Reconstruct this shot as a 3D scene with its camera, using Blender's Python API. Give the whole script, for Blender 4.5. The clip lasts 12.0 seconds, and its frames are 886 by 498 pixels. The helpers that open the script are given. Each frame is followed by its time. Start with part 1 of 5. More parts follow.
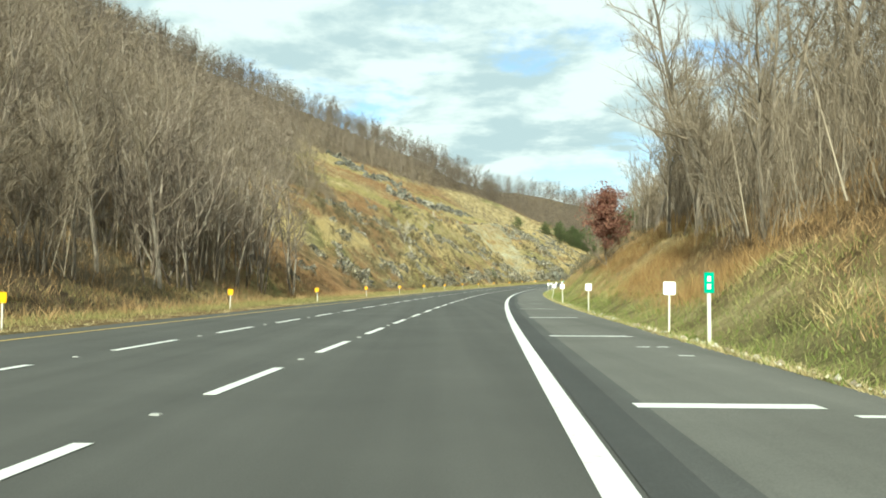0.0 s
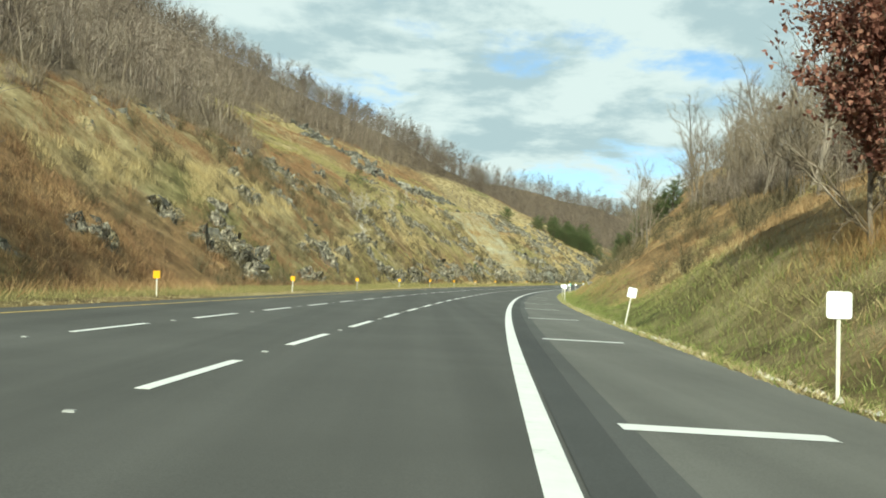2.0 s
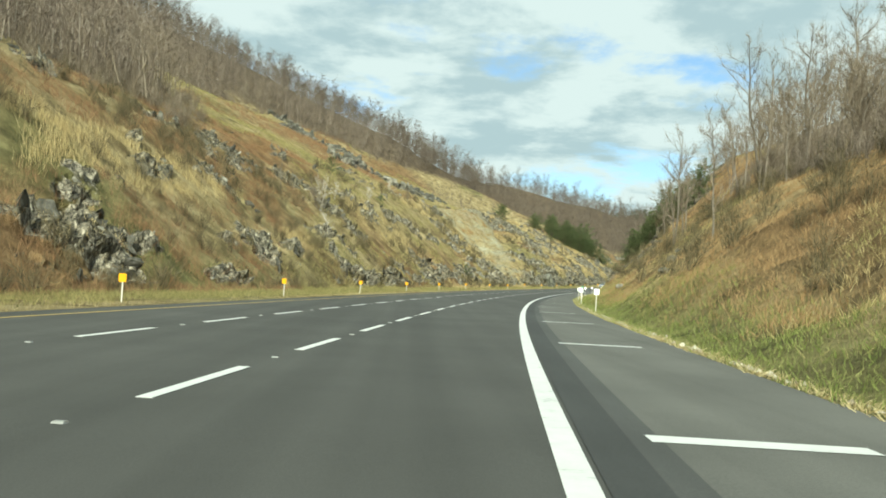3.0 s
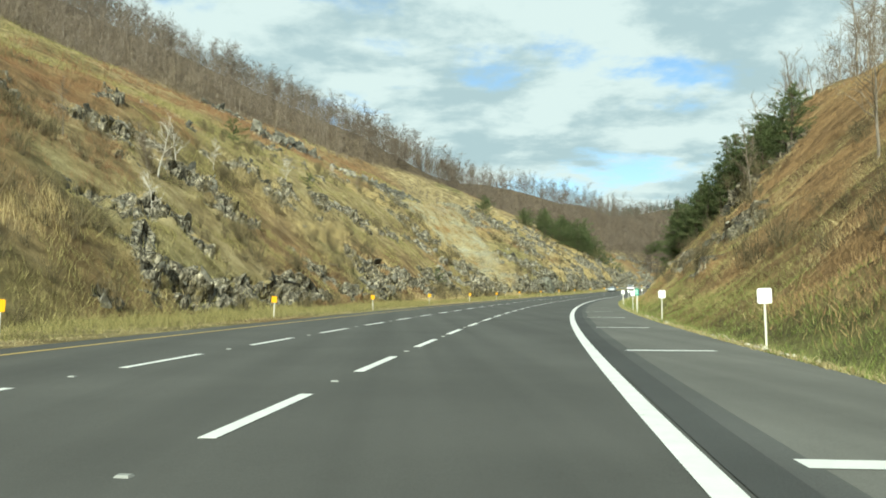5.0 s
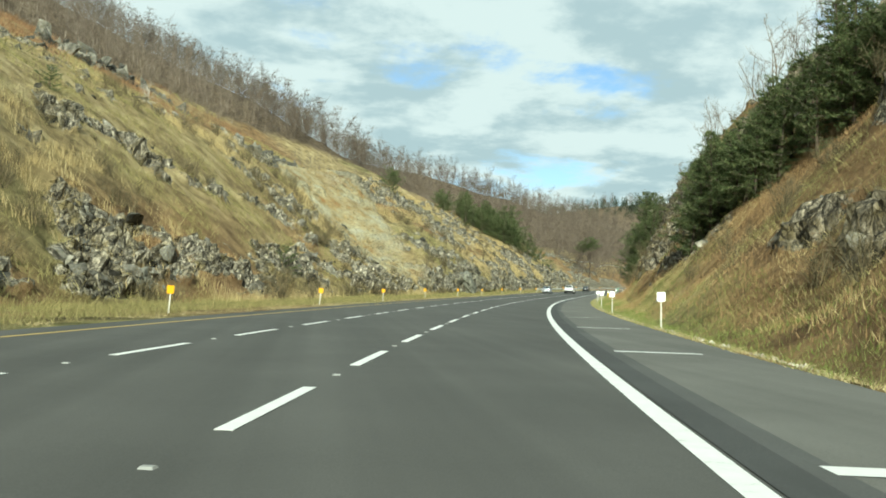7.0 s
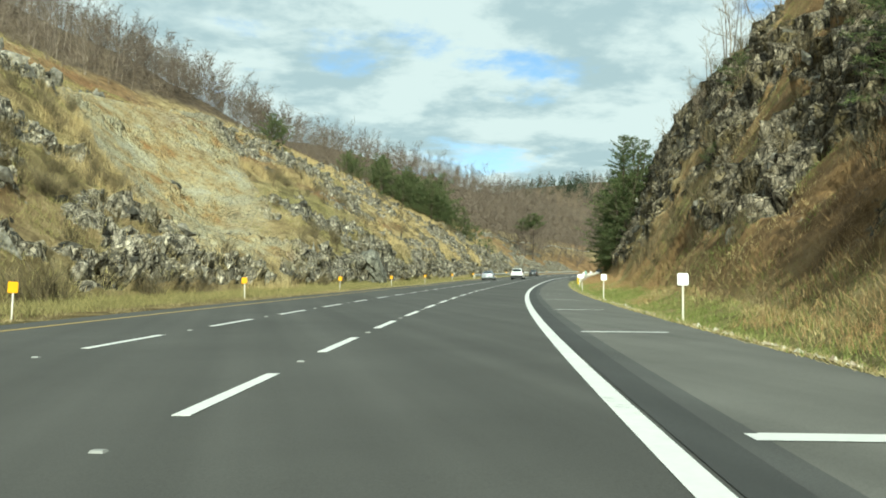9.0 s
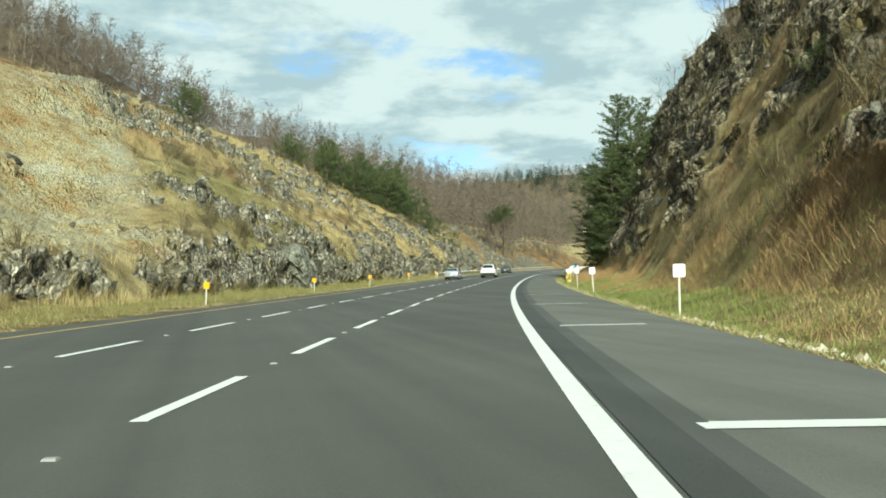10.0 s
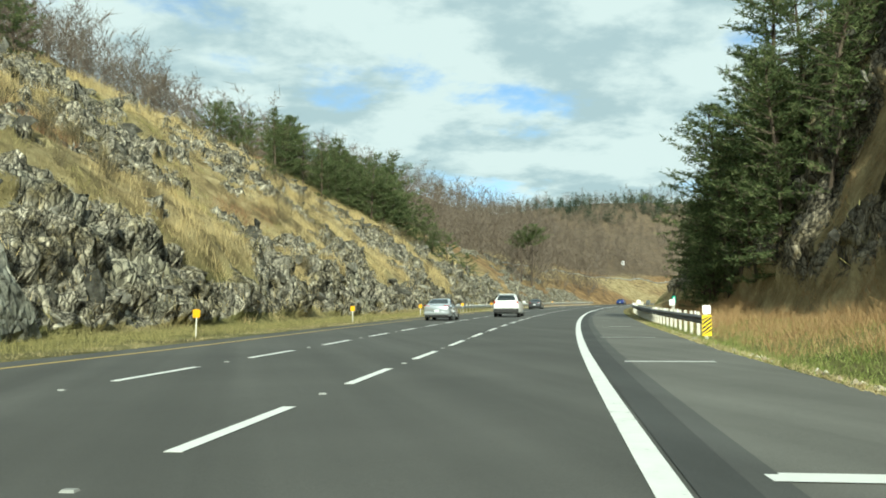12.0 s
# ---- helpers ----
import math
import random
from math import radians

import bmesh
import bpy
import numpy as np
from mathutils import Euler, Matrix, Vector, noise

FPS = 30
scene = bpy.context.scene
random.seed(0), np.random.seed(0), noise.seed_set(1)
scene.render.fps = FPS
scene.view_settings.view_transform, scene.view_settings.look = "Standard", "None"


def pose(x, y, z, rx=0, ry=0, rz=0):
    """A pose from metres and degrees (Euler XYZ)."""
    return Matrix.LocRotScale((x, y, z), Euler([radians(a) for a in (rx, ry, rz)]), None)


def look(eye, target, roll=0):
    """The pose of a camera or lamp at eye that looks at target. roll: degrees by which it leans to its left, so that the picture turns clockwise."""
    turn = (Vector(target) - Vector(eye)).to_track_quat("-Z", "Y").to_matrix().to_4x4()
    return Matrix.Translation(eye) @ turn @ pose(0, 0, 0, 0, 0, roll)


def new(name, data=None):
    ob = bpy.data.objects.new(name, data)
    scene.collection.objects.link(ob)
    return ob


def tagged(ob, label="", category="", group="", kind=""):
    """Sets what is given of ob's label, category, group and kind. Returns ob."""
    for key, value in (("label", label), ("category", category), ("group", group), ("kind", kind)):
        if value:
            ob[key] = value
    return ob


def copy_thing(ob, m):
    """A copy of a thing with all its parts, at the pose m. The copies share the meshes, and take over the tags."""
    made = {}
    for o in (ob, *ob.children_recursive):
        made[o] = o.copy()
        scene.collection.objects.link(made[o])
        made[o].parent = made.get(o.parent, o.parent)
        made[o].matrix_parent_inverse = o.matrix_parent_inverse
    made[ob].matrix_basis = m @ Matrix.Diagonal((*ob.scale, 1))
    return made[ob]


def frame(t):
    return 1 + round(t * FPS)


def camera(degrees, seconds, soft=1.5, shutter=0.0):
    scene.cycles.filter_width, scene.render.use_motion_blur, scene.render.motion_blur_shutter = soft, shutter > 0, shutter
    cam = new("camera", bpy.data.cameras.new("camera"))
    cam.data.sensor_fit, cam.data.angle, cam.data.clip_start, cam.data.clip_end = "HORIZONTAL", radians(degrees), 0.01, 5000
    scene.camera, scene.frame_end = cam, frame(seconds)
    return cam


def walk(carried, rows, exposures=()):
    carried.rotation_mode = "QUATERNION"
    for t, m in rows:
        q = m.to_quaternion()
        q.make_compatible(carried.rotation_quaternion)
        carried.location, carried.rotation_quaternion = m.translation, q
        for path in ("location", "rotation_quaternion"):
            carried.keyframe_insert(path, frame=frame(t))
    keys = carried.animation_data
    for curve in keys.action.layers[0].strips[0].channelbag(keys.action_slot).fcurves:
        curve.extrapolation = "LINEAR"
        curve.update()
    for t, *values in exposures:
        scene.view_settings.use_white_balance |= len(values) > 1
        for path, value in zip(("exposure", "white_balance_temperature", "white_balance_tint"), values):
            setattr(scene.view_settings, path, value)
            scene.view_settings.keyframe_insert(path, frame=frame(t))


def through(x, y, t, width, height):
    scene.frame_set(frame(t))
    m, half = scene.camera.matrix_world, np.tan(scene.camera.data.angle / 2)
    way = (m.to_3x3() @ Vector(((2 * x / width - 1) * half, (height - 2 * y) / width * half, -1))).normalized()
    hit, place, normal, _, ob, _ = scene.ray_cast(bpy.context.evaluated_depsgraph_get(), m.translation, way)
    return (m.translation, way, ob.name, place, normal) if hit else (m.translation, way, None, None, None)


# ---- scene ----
cam = camera(52.67, 12.0, soft=1.8)
# seconds, eye x y z, turn about x, y, z in degrees
ROWS = [
    (0.0, 1.08, -0.33, 1.142, 92.46, -0.10, -0.54),
    (0.5, 1.86, 12.20, 1.147, 93.49, 1.03, -1.20),
    (1.0, 2.70, 24.68, 1.162, 92.99, -1.19, -0.90),
    (1.5, 3.64, 37.06, 1.186, 92.73, -1.43, -1.53),
    (2.0, 4.61, 49.40, 1.221, 92.32, -2.93, -1.65),
    (2.5, 5.62, 61.73, 1.265, 92.63, -2.53, -2.13),
    (3.0, 6.66, 74.08, 1.319, 92.57, -2.86, -2.06),
    (3.5, 7.78, 86.44, 1.383, 92.65, -1.77, -2.17),
    (4.0, 9.02, 98.81, 1.457, 92.82, -0.92, -2.27),
    (4.5, 10.39, 111.17, 1.541, 93.09, -0.32, -2.40),
    (5.0, 11.90, 123.47, 1.635, 93.35, -0.14, -2.80),
    (5.5, 13.57, 135.65, 1.737, 93.54, -0.52, -3.70),
    (6.0, 15.40, 147.70, 1.849, 93.63, -1.48, -5.15),
    (6.5, 17.43, 159.68, 1.969, 93.46, -0.99, -6.42),
    (7.0, 19.66, 171.62, 2.099, 93.27, -1.85, -8.05),
    (7.5, 22.12, 183.48, 2.238, 93.13, -2.14, -9.35),
    (8.0, 24.81, 195.28, 2.386, 93.04, -1.87, -10.34),
    (8.5, 27.73, 207.02, 2.543, 92.89, -1.22, -11.24),
    (9.0, 30.85, 218.75, 2.710, 92.58, -0.35, -12.23),
    (9.5, 34.16, 230.45, 2.888, 92.11, 0.73, -13.36),
    (10.0, 37.62, 242.13, 3.075, 92.51, 1.27, -14.21),
    (10.5, 41.19, 253.82, 3.272, 92.93, 0.86, -13.90),
    (11.0, 44.90, 265.52, 3.480, 93.55, 1.19, -13.08),
    (11.5, 48.72, 277.21, 3.698, 94.04, 0.99, -12.47),
    (12.0, 52.66, 288.87, 3.925, 94.69, 0.09, -12.52),
]
walk(cam, [(t, pose(x, y, z, rx, ry, rz)) for t, x, y, z, rx, ry, rz in ROWS], [(0.0, 0.56, 6380, -10.5), (0.6, 0.46, 6380, -10.5), (1.6, 0.31, 6350, -9.5), (12.0, 0.29, 6180, -11.5)])

# ---- daylight: broken cloud, low late-autumn sun from behind ----
SUN_BEARING, SUN_HEIGHT = 188.0, 29.0
sun_dir = Vector((math.sin(radians(SUN_BEARING)) * math.cos(radians(SUN_HEIGHT)),
                  math.cos(radians(SUN_BEARING)) * math.cos(radians(SUN_HEIGHT)), math.sin(radians(SUN_HEIGHT))))
sun = new("sun", bpy.data.lights.new("sun", "SUN"))
sun.data.energy, sun.data.angle, sun.data.color = 5.0, radians(0.6), (1.0, 0.93, 0.82)
sun.matrix_world = look(sun_dir * 100, (0, 0, 0))


def make_world():
    w = bpy.data.worlds.new("sky")
    scene.world = w
    w.use_nodes = True
    nt = w.node_tree
    nt.nodes.clear()
    N = lambda kind: nt.nodes.new(kind)
    out, bg = N("ShaderNodeOutputWorld"), N("ShaderNodeBackground")
    sky = N("ShaderNodeTexSky")
    sky.sky_type, sky.sun_disc = "NISHITA", False
    sky.sun_elevation, sky.sun_rotation = radians(SUN_HEIGHT), radians(SUN_BEARING)
    gain = N("ShaderNodeMix")
    gain.data_type, gain.blend_type = "RGBA", "MULTIPLY"
    gain.inputs[0].default_value = 1.0
    gain.inputs[7].default_value = (0.116, 0.121, 0.138, 1)
    nt.links.new(sky.outputs[0], gain.inputs[6])
    # cloud deck: flatten the direction on to a plane overhead, then two noises
    co, sep = N("ShaderNodeTexCoord"), N("ShaderNodeSeparateXYZ")
    nt.links.new(co.outputs["Generated"], sep.inputs[0])

    def mth(op, a, b=None, clamp=False):
        m = N("ShaderNodeMath")
        m.operation, m.use_clamp = op, clamp
        for k, v in enumerate((a, b)):
            if v is None:
                continue
            if isinstance(v, (int, float)):
                m.inputs[k].default_value = v
            else:
                nt.links.new(v, m.inputs[k])
        return m.outputs[0]
    zz = mth("ADD", mth("MAXIMUM", sep.outputs[2], 0.0), 0.16)
    cmb = N("ShaderNodeCombineXYZ")
    nt.links.new(mth("DIVIDE", sep.outputs[0], zz), cmb.inputs[0])
    nt.links.new(mth("DIVIDE", sep.outputs[1], zz), cmb.inputs[1])

    def cloud_noise(scale, detail, rough, distort, off):
        mp, n = N("ShaderNodeMapping"), N("ShaderNodeTexNoise")
        mp.inputs["Location"].default_value = off
        nt.links.new(cmb.outputs[0], mp.inputs[0])
        nt.links.new(mp.outputs[0], n.inputs["Vector"])
        n.inputs["Scale"].default_value, n.inputs["Detail"].default_value = scale, detail
        n.inputs["Roughness"].default_value, n.inputs["Distortion"].default_value = rough, distort
        return n.outputs[0]

    def ramp(v, a, b):
        r = N("ShaderNodeMapRange")
        r.interpolation_type = "SMOOTHSTEP"
        r.inputs[1].default_value, r.inputs[2].default_value = a, b
        nt.links.new(v, r.inputs[0])
        return r.outputs[0]
    cover = ramp(cloud_noise(1.35, 9, 0.58, 0.15, CLOUD_OFFSET), 0.36, 0.47)
    shade = ramp(cloud_noise(2.9, 8, 0.58, 0.1, (3.1, 8.2, 0)), 0.38, 0.57)
    tone = N("ShaderNodeMix")
    tone.data_type = "RGBA"
    tone.inputs[6].default_value, tone.inputs[7].default_value = (0.425, 0.50, 0.555, 1), (0.675, 0.712, 0.74, 1)
    nt.links.new(shade, tone.inputs[0])
    mix = N("ShaderNodeMix")
    mix.data_type = "RGBA"
    nt.links.new(cover, mix.inputs[0])
    nt.links.new(gain.outputs[2], mix.inputs[6])
    nt.links.new(tone.outputs[2], mix.inputs[7])
    nt.links.new(mix.outputs[2], bg.inputs[0])
    bg.inputs[1].default_value = 1.0
    nt.links.new(bg.outputs[0], out.inputs[0])


CLOUD_OFFSET = (0.4, 1.3, 0.0)
make_world()


# ---- plan: the road as a line with stations s (metres) and offsets d (right is plus) ----
STEP = 1.0
S_GRID = np.arange(-400.0, 1500.0, STEP)


def heading(s):
    u = np.clip(s, 0, 300) / 300
    h = 3.308 + 2.451 * u + 28.083 * u ** 2 - 14.586 * u ** 3
    return np.radians(h + np.maximum(s - 300, 0) * 0.050 + np.clip(s - 460, 0, 500) * 0.075 + np.minimum(s, 0) * 0.02)


_th = heading(S_GRID)
_zero = int(np.searchsorted(S_GRID, 0.0))
_X = np.cumsum(np.sin(_th)) * STEP
_Y = np.cumsum(np.cos(_th)) * STEP
_X, _Y = _X - _X[_zero], _Y - _Y[_zero]


def road_z(s):
    return 2.880 * (np.clip(s, 0, 300) / 300) ** 2 + np.maximum(s - 300, 0) * 0.0192 + np.maximum(s - 318, 0) * 0.0055


def at(s, d, z=0.0):
    """World place of station s, offset d, height z over the road."""
    t = np.interp(s, S_GRID, _th)
    return (np.interp(s, S_GRID, _X) + d * np.cos(t), np.interp(s, S_GRID, _Y) - d * np.sin(t), road_z(s) + z)


def along(s, d, z=0.0, turn=0.0):
    """Pose at a station, with y along the road."""
    x, y, zz = at(s, d, z)
    return pose(float(x), float(y), float(zz), 0, 0, -math.degrees(float(heading(s))) + turn)


# ---- ground heights ----
KS = [-400, -100, 0, 60, 90, 130, 180, 210, 240, 275, 300, 335, 400, 450, 520, 700, 1500]
L_TOE = [14, 14, 14, 15, 17, 17, 17, 17, 17, 17.2, 17.4, 15.6, 15.2, 15, 15, 18, 20]
L_CUT = [.42, .42, .45, .62, .75, .88, .87, .87, .84, .82, .72, .82, .84, .78, .6, .4, .4]
L_TOP = [7, 8, 8, 10, 12, 15.5, 18, 18.5, 18.5, 18.5, 19, 20.5, 20, 17, 10, 8, 6]
L_RIDGE = [110, 116, 128, 138, 144, 146, 142, 139, 134, 128, 123, 117, 97, 79, 63, 47, 30]
WOODS_AT = [0, 60, 90, 130, 172, 190, 205, 227, 260, 300, 335, 355, 380, 400, 450, 520]
WOODS_FROM = [40, 38, 36, 38, 41, 52, 63, 80, 98, 114, 126, 124, 112, 108, 92, 60]
R_TOE = [6.0, 6.0, 6.0, 6.0, 6.0, 6.1, 6.3, 6.4, 6.5, 6.6, 6.6, 6.7, 7.4, 8, 10, 12, 12]
R_CUT = [.6, .6, .72, .78, .72, .72, .78, 1.0, 1.25, 1.5, 1.75, 2.4, 1.8, 1.0, .6, .3, .3]
R_TOP = [10, 10, 10, 8, 7, 9, 16, 22, 25, 25, 24, 20, 14, 9, 5, 3, 3]
R_RIDGE = [60, 60, 60, 58, 54, 52, 54, 56, 58, 60, 60, 54, 40, 30, 22, 16, 16]


def noise1(x, y, seed=0):
    """Smooth value noise on arrays, about -1 to 1."""
    xi, yi = np.floor(x).astype(np.int64), np.floor(y).astype(np.int64)
    fx, fy = x - xi, y - yi
    fx, fy = fx * fx * (3 - 2 * fx), fy * fy * (3 - 2 * fy)

    def h(a, b):
        n = (a * 374761393 + b * 668265263 + seed * 974711) & 0x7FFFFFFF
        n = ((n ^ (n >> 13)) * 1274126177) & 0x7FFFFFFF
        return ((n ^ (n >> 16)) & 0xFFFF) / 32767.5 - 1
    return (h(xi, yi) * (1 - fx) + h(xi + 1, yi) * fx) * (1 - fy) + (h(xi, yi + 1) * (1 - fx) + h(xi + 1, yi + 1) * fx) * fy


def fbm(x, y, octaves=4, seed=0, gain=0.5):
    v, a = 0.0, 1.0
    for k in range(octaves):
        v = v + a * noise1(x * 2 ** k + 17.3 * k, y * 2 ** k - 9.1 * k, seed + k)
        a *= gain
    return v


def blocks(x, y, seed=0):
    """Cellular blocks: a height for each cell with its own tilt, and the distance to the nearest joint."""
    xi, yi = np.floor(x), np.floor(y)
    best, second, val = np.full(np.shape(x), 9.0), np.full(np.shape(x), 9.0), np.zeros(np.shape(x))

    def h(a, b, k):
        n = np.sin(a * 127.1 + b * 311.7 + k * 74.7 + seed * 19.19) * 43758.5453
        return n - np.floor(n)
    for i in (-1, 0, 1):
        for j in (-1, 0, 1):
            cx, cy = xi + i, yi + j
            px, py = cx + h(cx, cy, 1), cy + h(cx, cy, 2)
            dist = np.hypot(x - px, y - py)
            tilt = (x - px) * (h(cx, cy, 4) - 0.5) * 1.6 + (y - py) * (h(cx, cy, 5) - 0.5) * 1.6
            near = dist < best
            second = np.where(near, best, np.minimum(second, dist))
            val = np.where(near, h(cx, cy, 3) + tilt, val)
            best = np.where(near, dist, best)
    return val, second - best


def smooth_min(a, b, k):
    h = np.clip(0.5 + 0.5 * (b - a) / k, 0, 1)
    return b * (1 - h) + a * h - k * h * (1 - h)


def ground_base(s, d):
    """Height of the ground over the road's level, without small relief."""
    s, d = np.asarray(s, float), np.asarray(d, float)
    I = lambda tab: np.interp(s, KS, tab)
    eL = np.maximum(-d - I(L_TOE), 0)
    wall = np.interp(s, [285, 310, 430, 450], [0, 1, 1, 0]) * (0.8 + 0.4 * noise1(s * 0.09, s * 0 + 3.0, 4))
    cut = I(L_CUT) * eL + 2.3 * wall * np.clip((eL - 0.4) / 2.2, 0, 1) * np.clip((22 - eL) / 16, 0, 1)
    top = I(L_TOP)
    e_top = top / I(L_CUT)
    bench = np.interp(s, [285, 310, 420, 455, 500, 700, 760], [0, 15, 15, 3, 13, 13, 0])
    past = np.maximum(eL - e_top, 0)
    rise = np.interp(s, [60, 150, 200], [0.53, 0.50, 0.45])
    upper = top + rise * (eL - e_top) - rise * np.clip(past, 0, bench) + 0.30 * np.maximum(past - 85, 0)
    hollow = 3.6 * np.exp(-((s - 303 - 0.5 * (eL - 12)) / 9.0) ** 2) * np.clip((eL - 3) / 8, 0, 1) * np.clip((33 - eL) / 14, 0, 1)
    zl = np.where(eL > 0, smooth_min(smooth_min(cut - hollow, upper, 2.0), I(L_RIDGE) + 0 * eL, 18.0), 0)
    eR = np.maximum(d - I(R_TOE) + 0.5, 0)
    eR = np.sqrt(eR ** 2 + 1.0) - 1.0
    foot = np.interp(s, [200, 260, 288, 312, 420, 460], [0, 1.6, 1.6, 2.9, 2.9, 0])
    cutr = I(R_CUT) * np.maximum(eR - foot, 0) + 0.35 * np.minimum(eR, foot)
    topr = I(R_TOP)
    upr = topr + 0.36 * (eR - foot - topr / I(R_CUT))
    zr = np.where(eR > 0, smooth_min(smooth_min(cutr, upr, 2.0), I(R_RIDGE) + 0 * eR, 14.0), 0)
    z = np.where(d < 0, np.maximum(zl, 0), np.maximum(zr, 0))
    z = z - 0.13 * np.clip((d - 5.3) / 0.8, 0, 1) * np.clip((9.5 - d) / 2.5, 0, 1)
    return z - road_z(s) * np.clip((np.abs(d) - 60) / 120, 0, 1) * 0.3


OUTCROPS = [(188, 13.4, 5.0, 1.6), (206.5, 10.7, 3.0, 1.7), (198, 11.6, 4.5, 1.5), (179, 9.6, 1.8, 0.9), (209, 16.4, 4.5, 2.2), (216, 21.0, 5.0, 3.0), (84, -19.5, 1.6, 1.2), (95, -21.0, 2.4, 1.6), (113, -24.0, 3.0, 1.2)]
# ledges high on the open hillside, below the edge of the woods
HIGH_LEDGES = [(350, -121, 6.0, 5), (346, -111, 9, 4), (356, -102, 10, 3.5), (351, -90, 9, 3), (365, -78, 9, 3), (379, -75.5, 10, 3), (336, -72, 8, 2.5), (330, -96, 8, 2.4), (283, -58, 7, 2.2), (271, -58, 5, 2)]

LEDGES = [(124, -24.4), (116, -20.8), (121.7, -22.4), (138, -26.8), (147, -28.2), (154, -27.3), (140.5, -21.2), (122, -20), (154, -20.5), (192, -28.9), (182.5, -28.4), (208, -32.4), (234, -31.5), (175, -30), (146, -21.4), (204, -33.8), (196.5, -29.5), (220.7, -30.7), (211, -29.2), (191.7, -25.1), (228, -30.7), (239, -29.8), (244, -27.4), (250, -28.8), (256, -28.2), (262, -27), (268, -26.5), (217.5, -22.4), (223, -21.8), (229, -20.5), (199, -20.2), (207, -21.5), (243, -46), (271.6, -57), (279, -55.4), (266, -55), (273, -29), (281, -30.5), (276, -23.5), (330, -33), (343, -30.6)]


def rock_amount(s, d, z):
    """How rocky the ground is, 0 to 1."""
    s, d = np.asarray(s, float), np.asarray(d, float)
    I = lambda tab: np.interp(s, KS, tab)
    n = fbm(s * 0.13, d * 0.19, 4, 5)
    ledge = fbm(s * 0.045, z * 0.55 + s * 0.02, 3, 9)
    left = np.clip((s - 95) / 40, 0, 1) * np.clip((560 - s) / 60, 0, 1) * (z > 0.4) * np.clip((I(L_TOP) + 4 - z) / 4, 0, 1)
    low = np.clip(1.6 - z / 3.0, 0, 1) * np.clip((s - 150) / 30, 0, 1) * np.interp(s, [160, 185, 275, 300], [0.25, 0.98, 0.98, 1])
    fine = fbm(s * 0.36, d * 0.5, 3, 15)
    vl = np.clip((n * 0.9 + ledge * 0.75 + fine * 0.7 + low * 1.1 + np.interp(s, [100, 250, 275, 305, 345, 400], [-0.75, -0.66, -0.44, -0.08, -0.10, -0.20])) * 2.6, 0, 1) * left
    right = np.clip((s - 205) / 40, 0, 1) * np.clip((470 - s) / 40, 0, 1) * np.clip((z - 2.3 - 1.3 * noise1(s * 0.1, s * 0 + 8.0, 6)) / 1.4, 0, 1) * np.clip((I(R_TOP) + 3 - z) / 4, 0, 1)
    vr = np.clip((n * 0.8 + fbm(s * 0.11, z * 0.22, 3, 19) * 0.8 + fine * 0.6 + np.interp(s, [228, 253, 300, 325], [0, 0.95, 0.95, 1.5]) - 0.30) * 2.4, 0, 1) * right
    v = np.where(d < 0, vl, vr)
    for k, (s0, d0) in enumerate(LEDGES):
        a, b = 2.4 + 0.6 * (k * 7 % 5), 0.9 + 0.25 * (k * 3 % 4)
        v = np.maximum(v, np.clip((1.0 - np.hypot((s - s0) / a, (d - d0 - (s - s0) * 0.10) / b) + 0.6 * n + 0.45 * fine) * 2.2, 0, 1) * (z > 0.3))
    for s0, d0, a, b in OUTCROPS + HIGH_LEDGES:
        v = np.maximum(v, np.clip((1.15 - np.hypot((s - s0) / a, (d - d0) / b) + 0.45 * n + 0.3 * fine) * 2.4, 0, 1))
    return v


def scar_amount(s, d, z):
    """The pale slide scar on the left cut, 0 to 1."""
    s, d = np.asarray(s, float), np.asarray(d, float)
    n = fbm(s * 0.06, d * 0.09, 4, 93)
    a = np.clip(1.5 - np.abs((s - 281 - z * 1.95) / 10.5), 0, 1) * (d < 0) * np.clip((z - 1.2) / 2, 0, 1) * np.clip((21.5 - z) / 2, 0, 1)
    return np.clip(a * 1.5 + n * 0.6 * (a > 0.02), 0, 1)


def ground_height(s, d):
    z = ground_base(s, d)
    far = np.clip((np.abs(d) - 12) / 20, 0, 1)
    bank = np.clip(z / 1.5, 0, 1)
    z = z + bank * (0.55 * fbm(s * 0.09, d * 0.12, 3, 21) + 0.16 * fbm(s * 0.7, d * 0.7, 2, 31))
    z = z + far * bank * 4.0 * fbm(s * 0.012, d * 0.016, 3, 41) * np.clip((np.abs(d) - 30) / 60, 0, 1)
    return z + 0.03 * fbm(s * 0.6, d * 0.6, 2, 71) * np.clip((np.abs(d + 2.5) - 8) / 1.0, 0, 1)


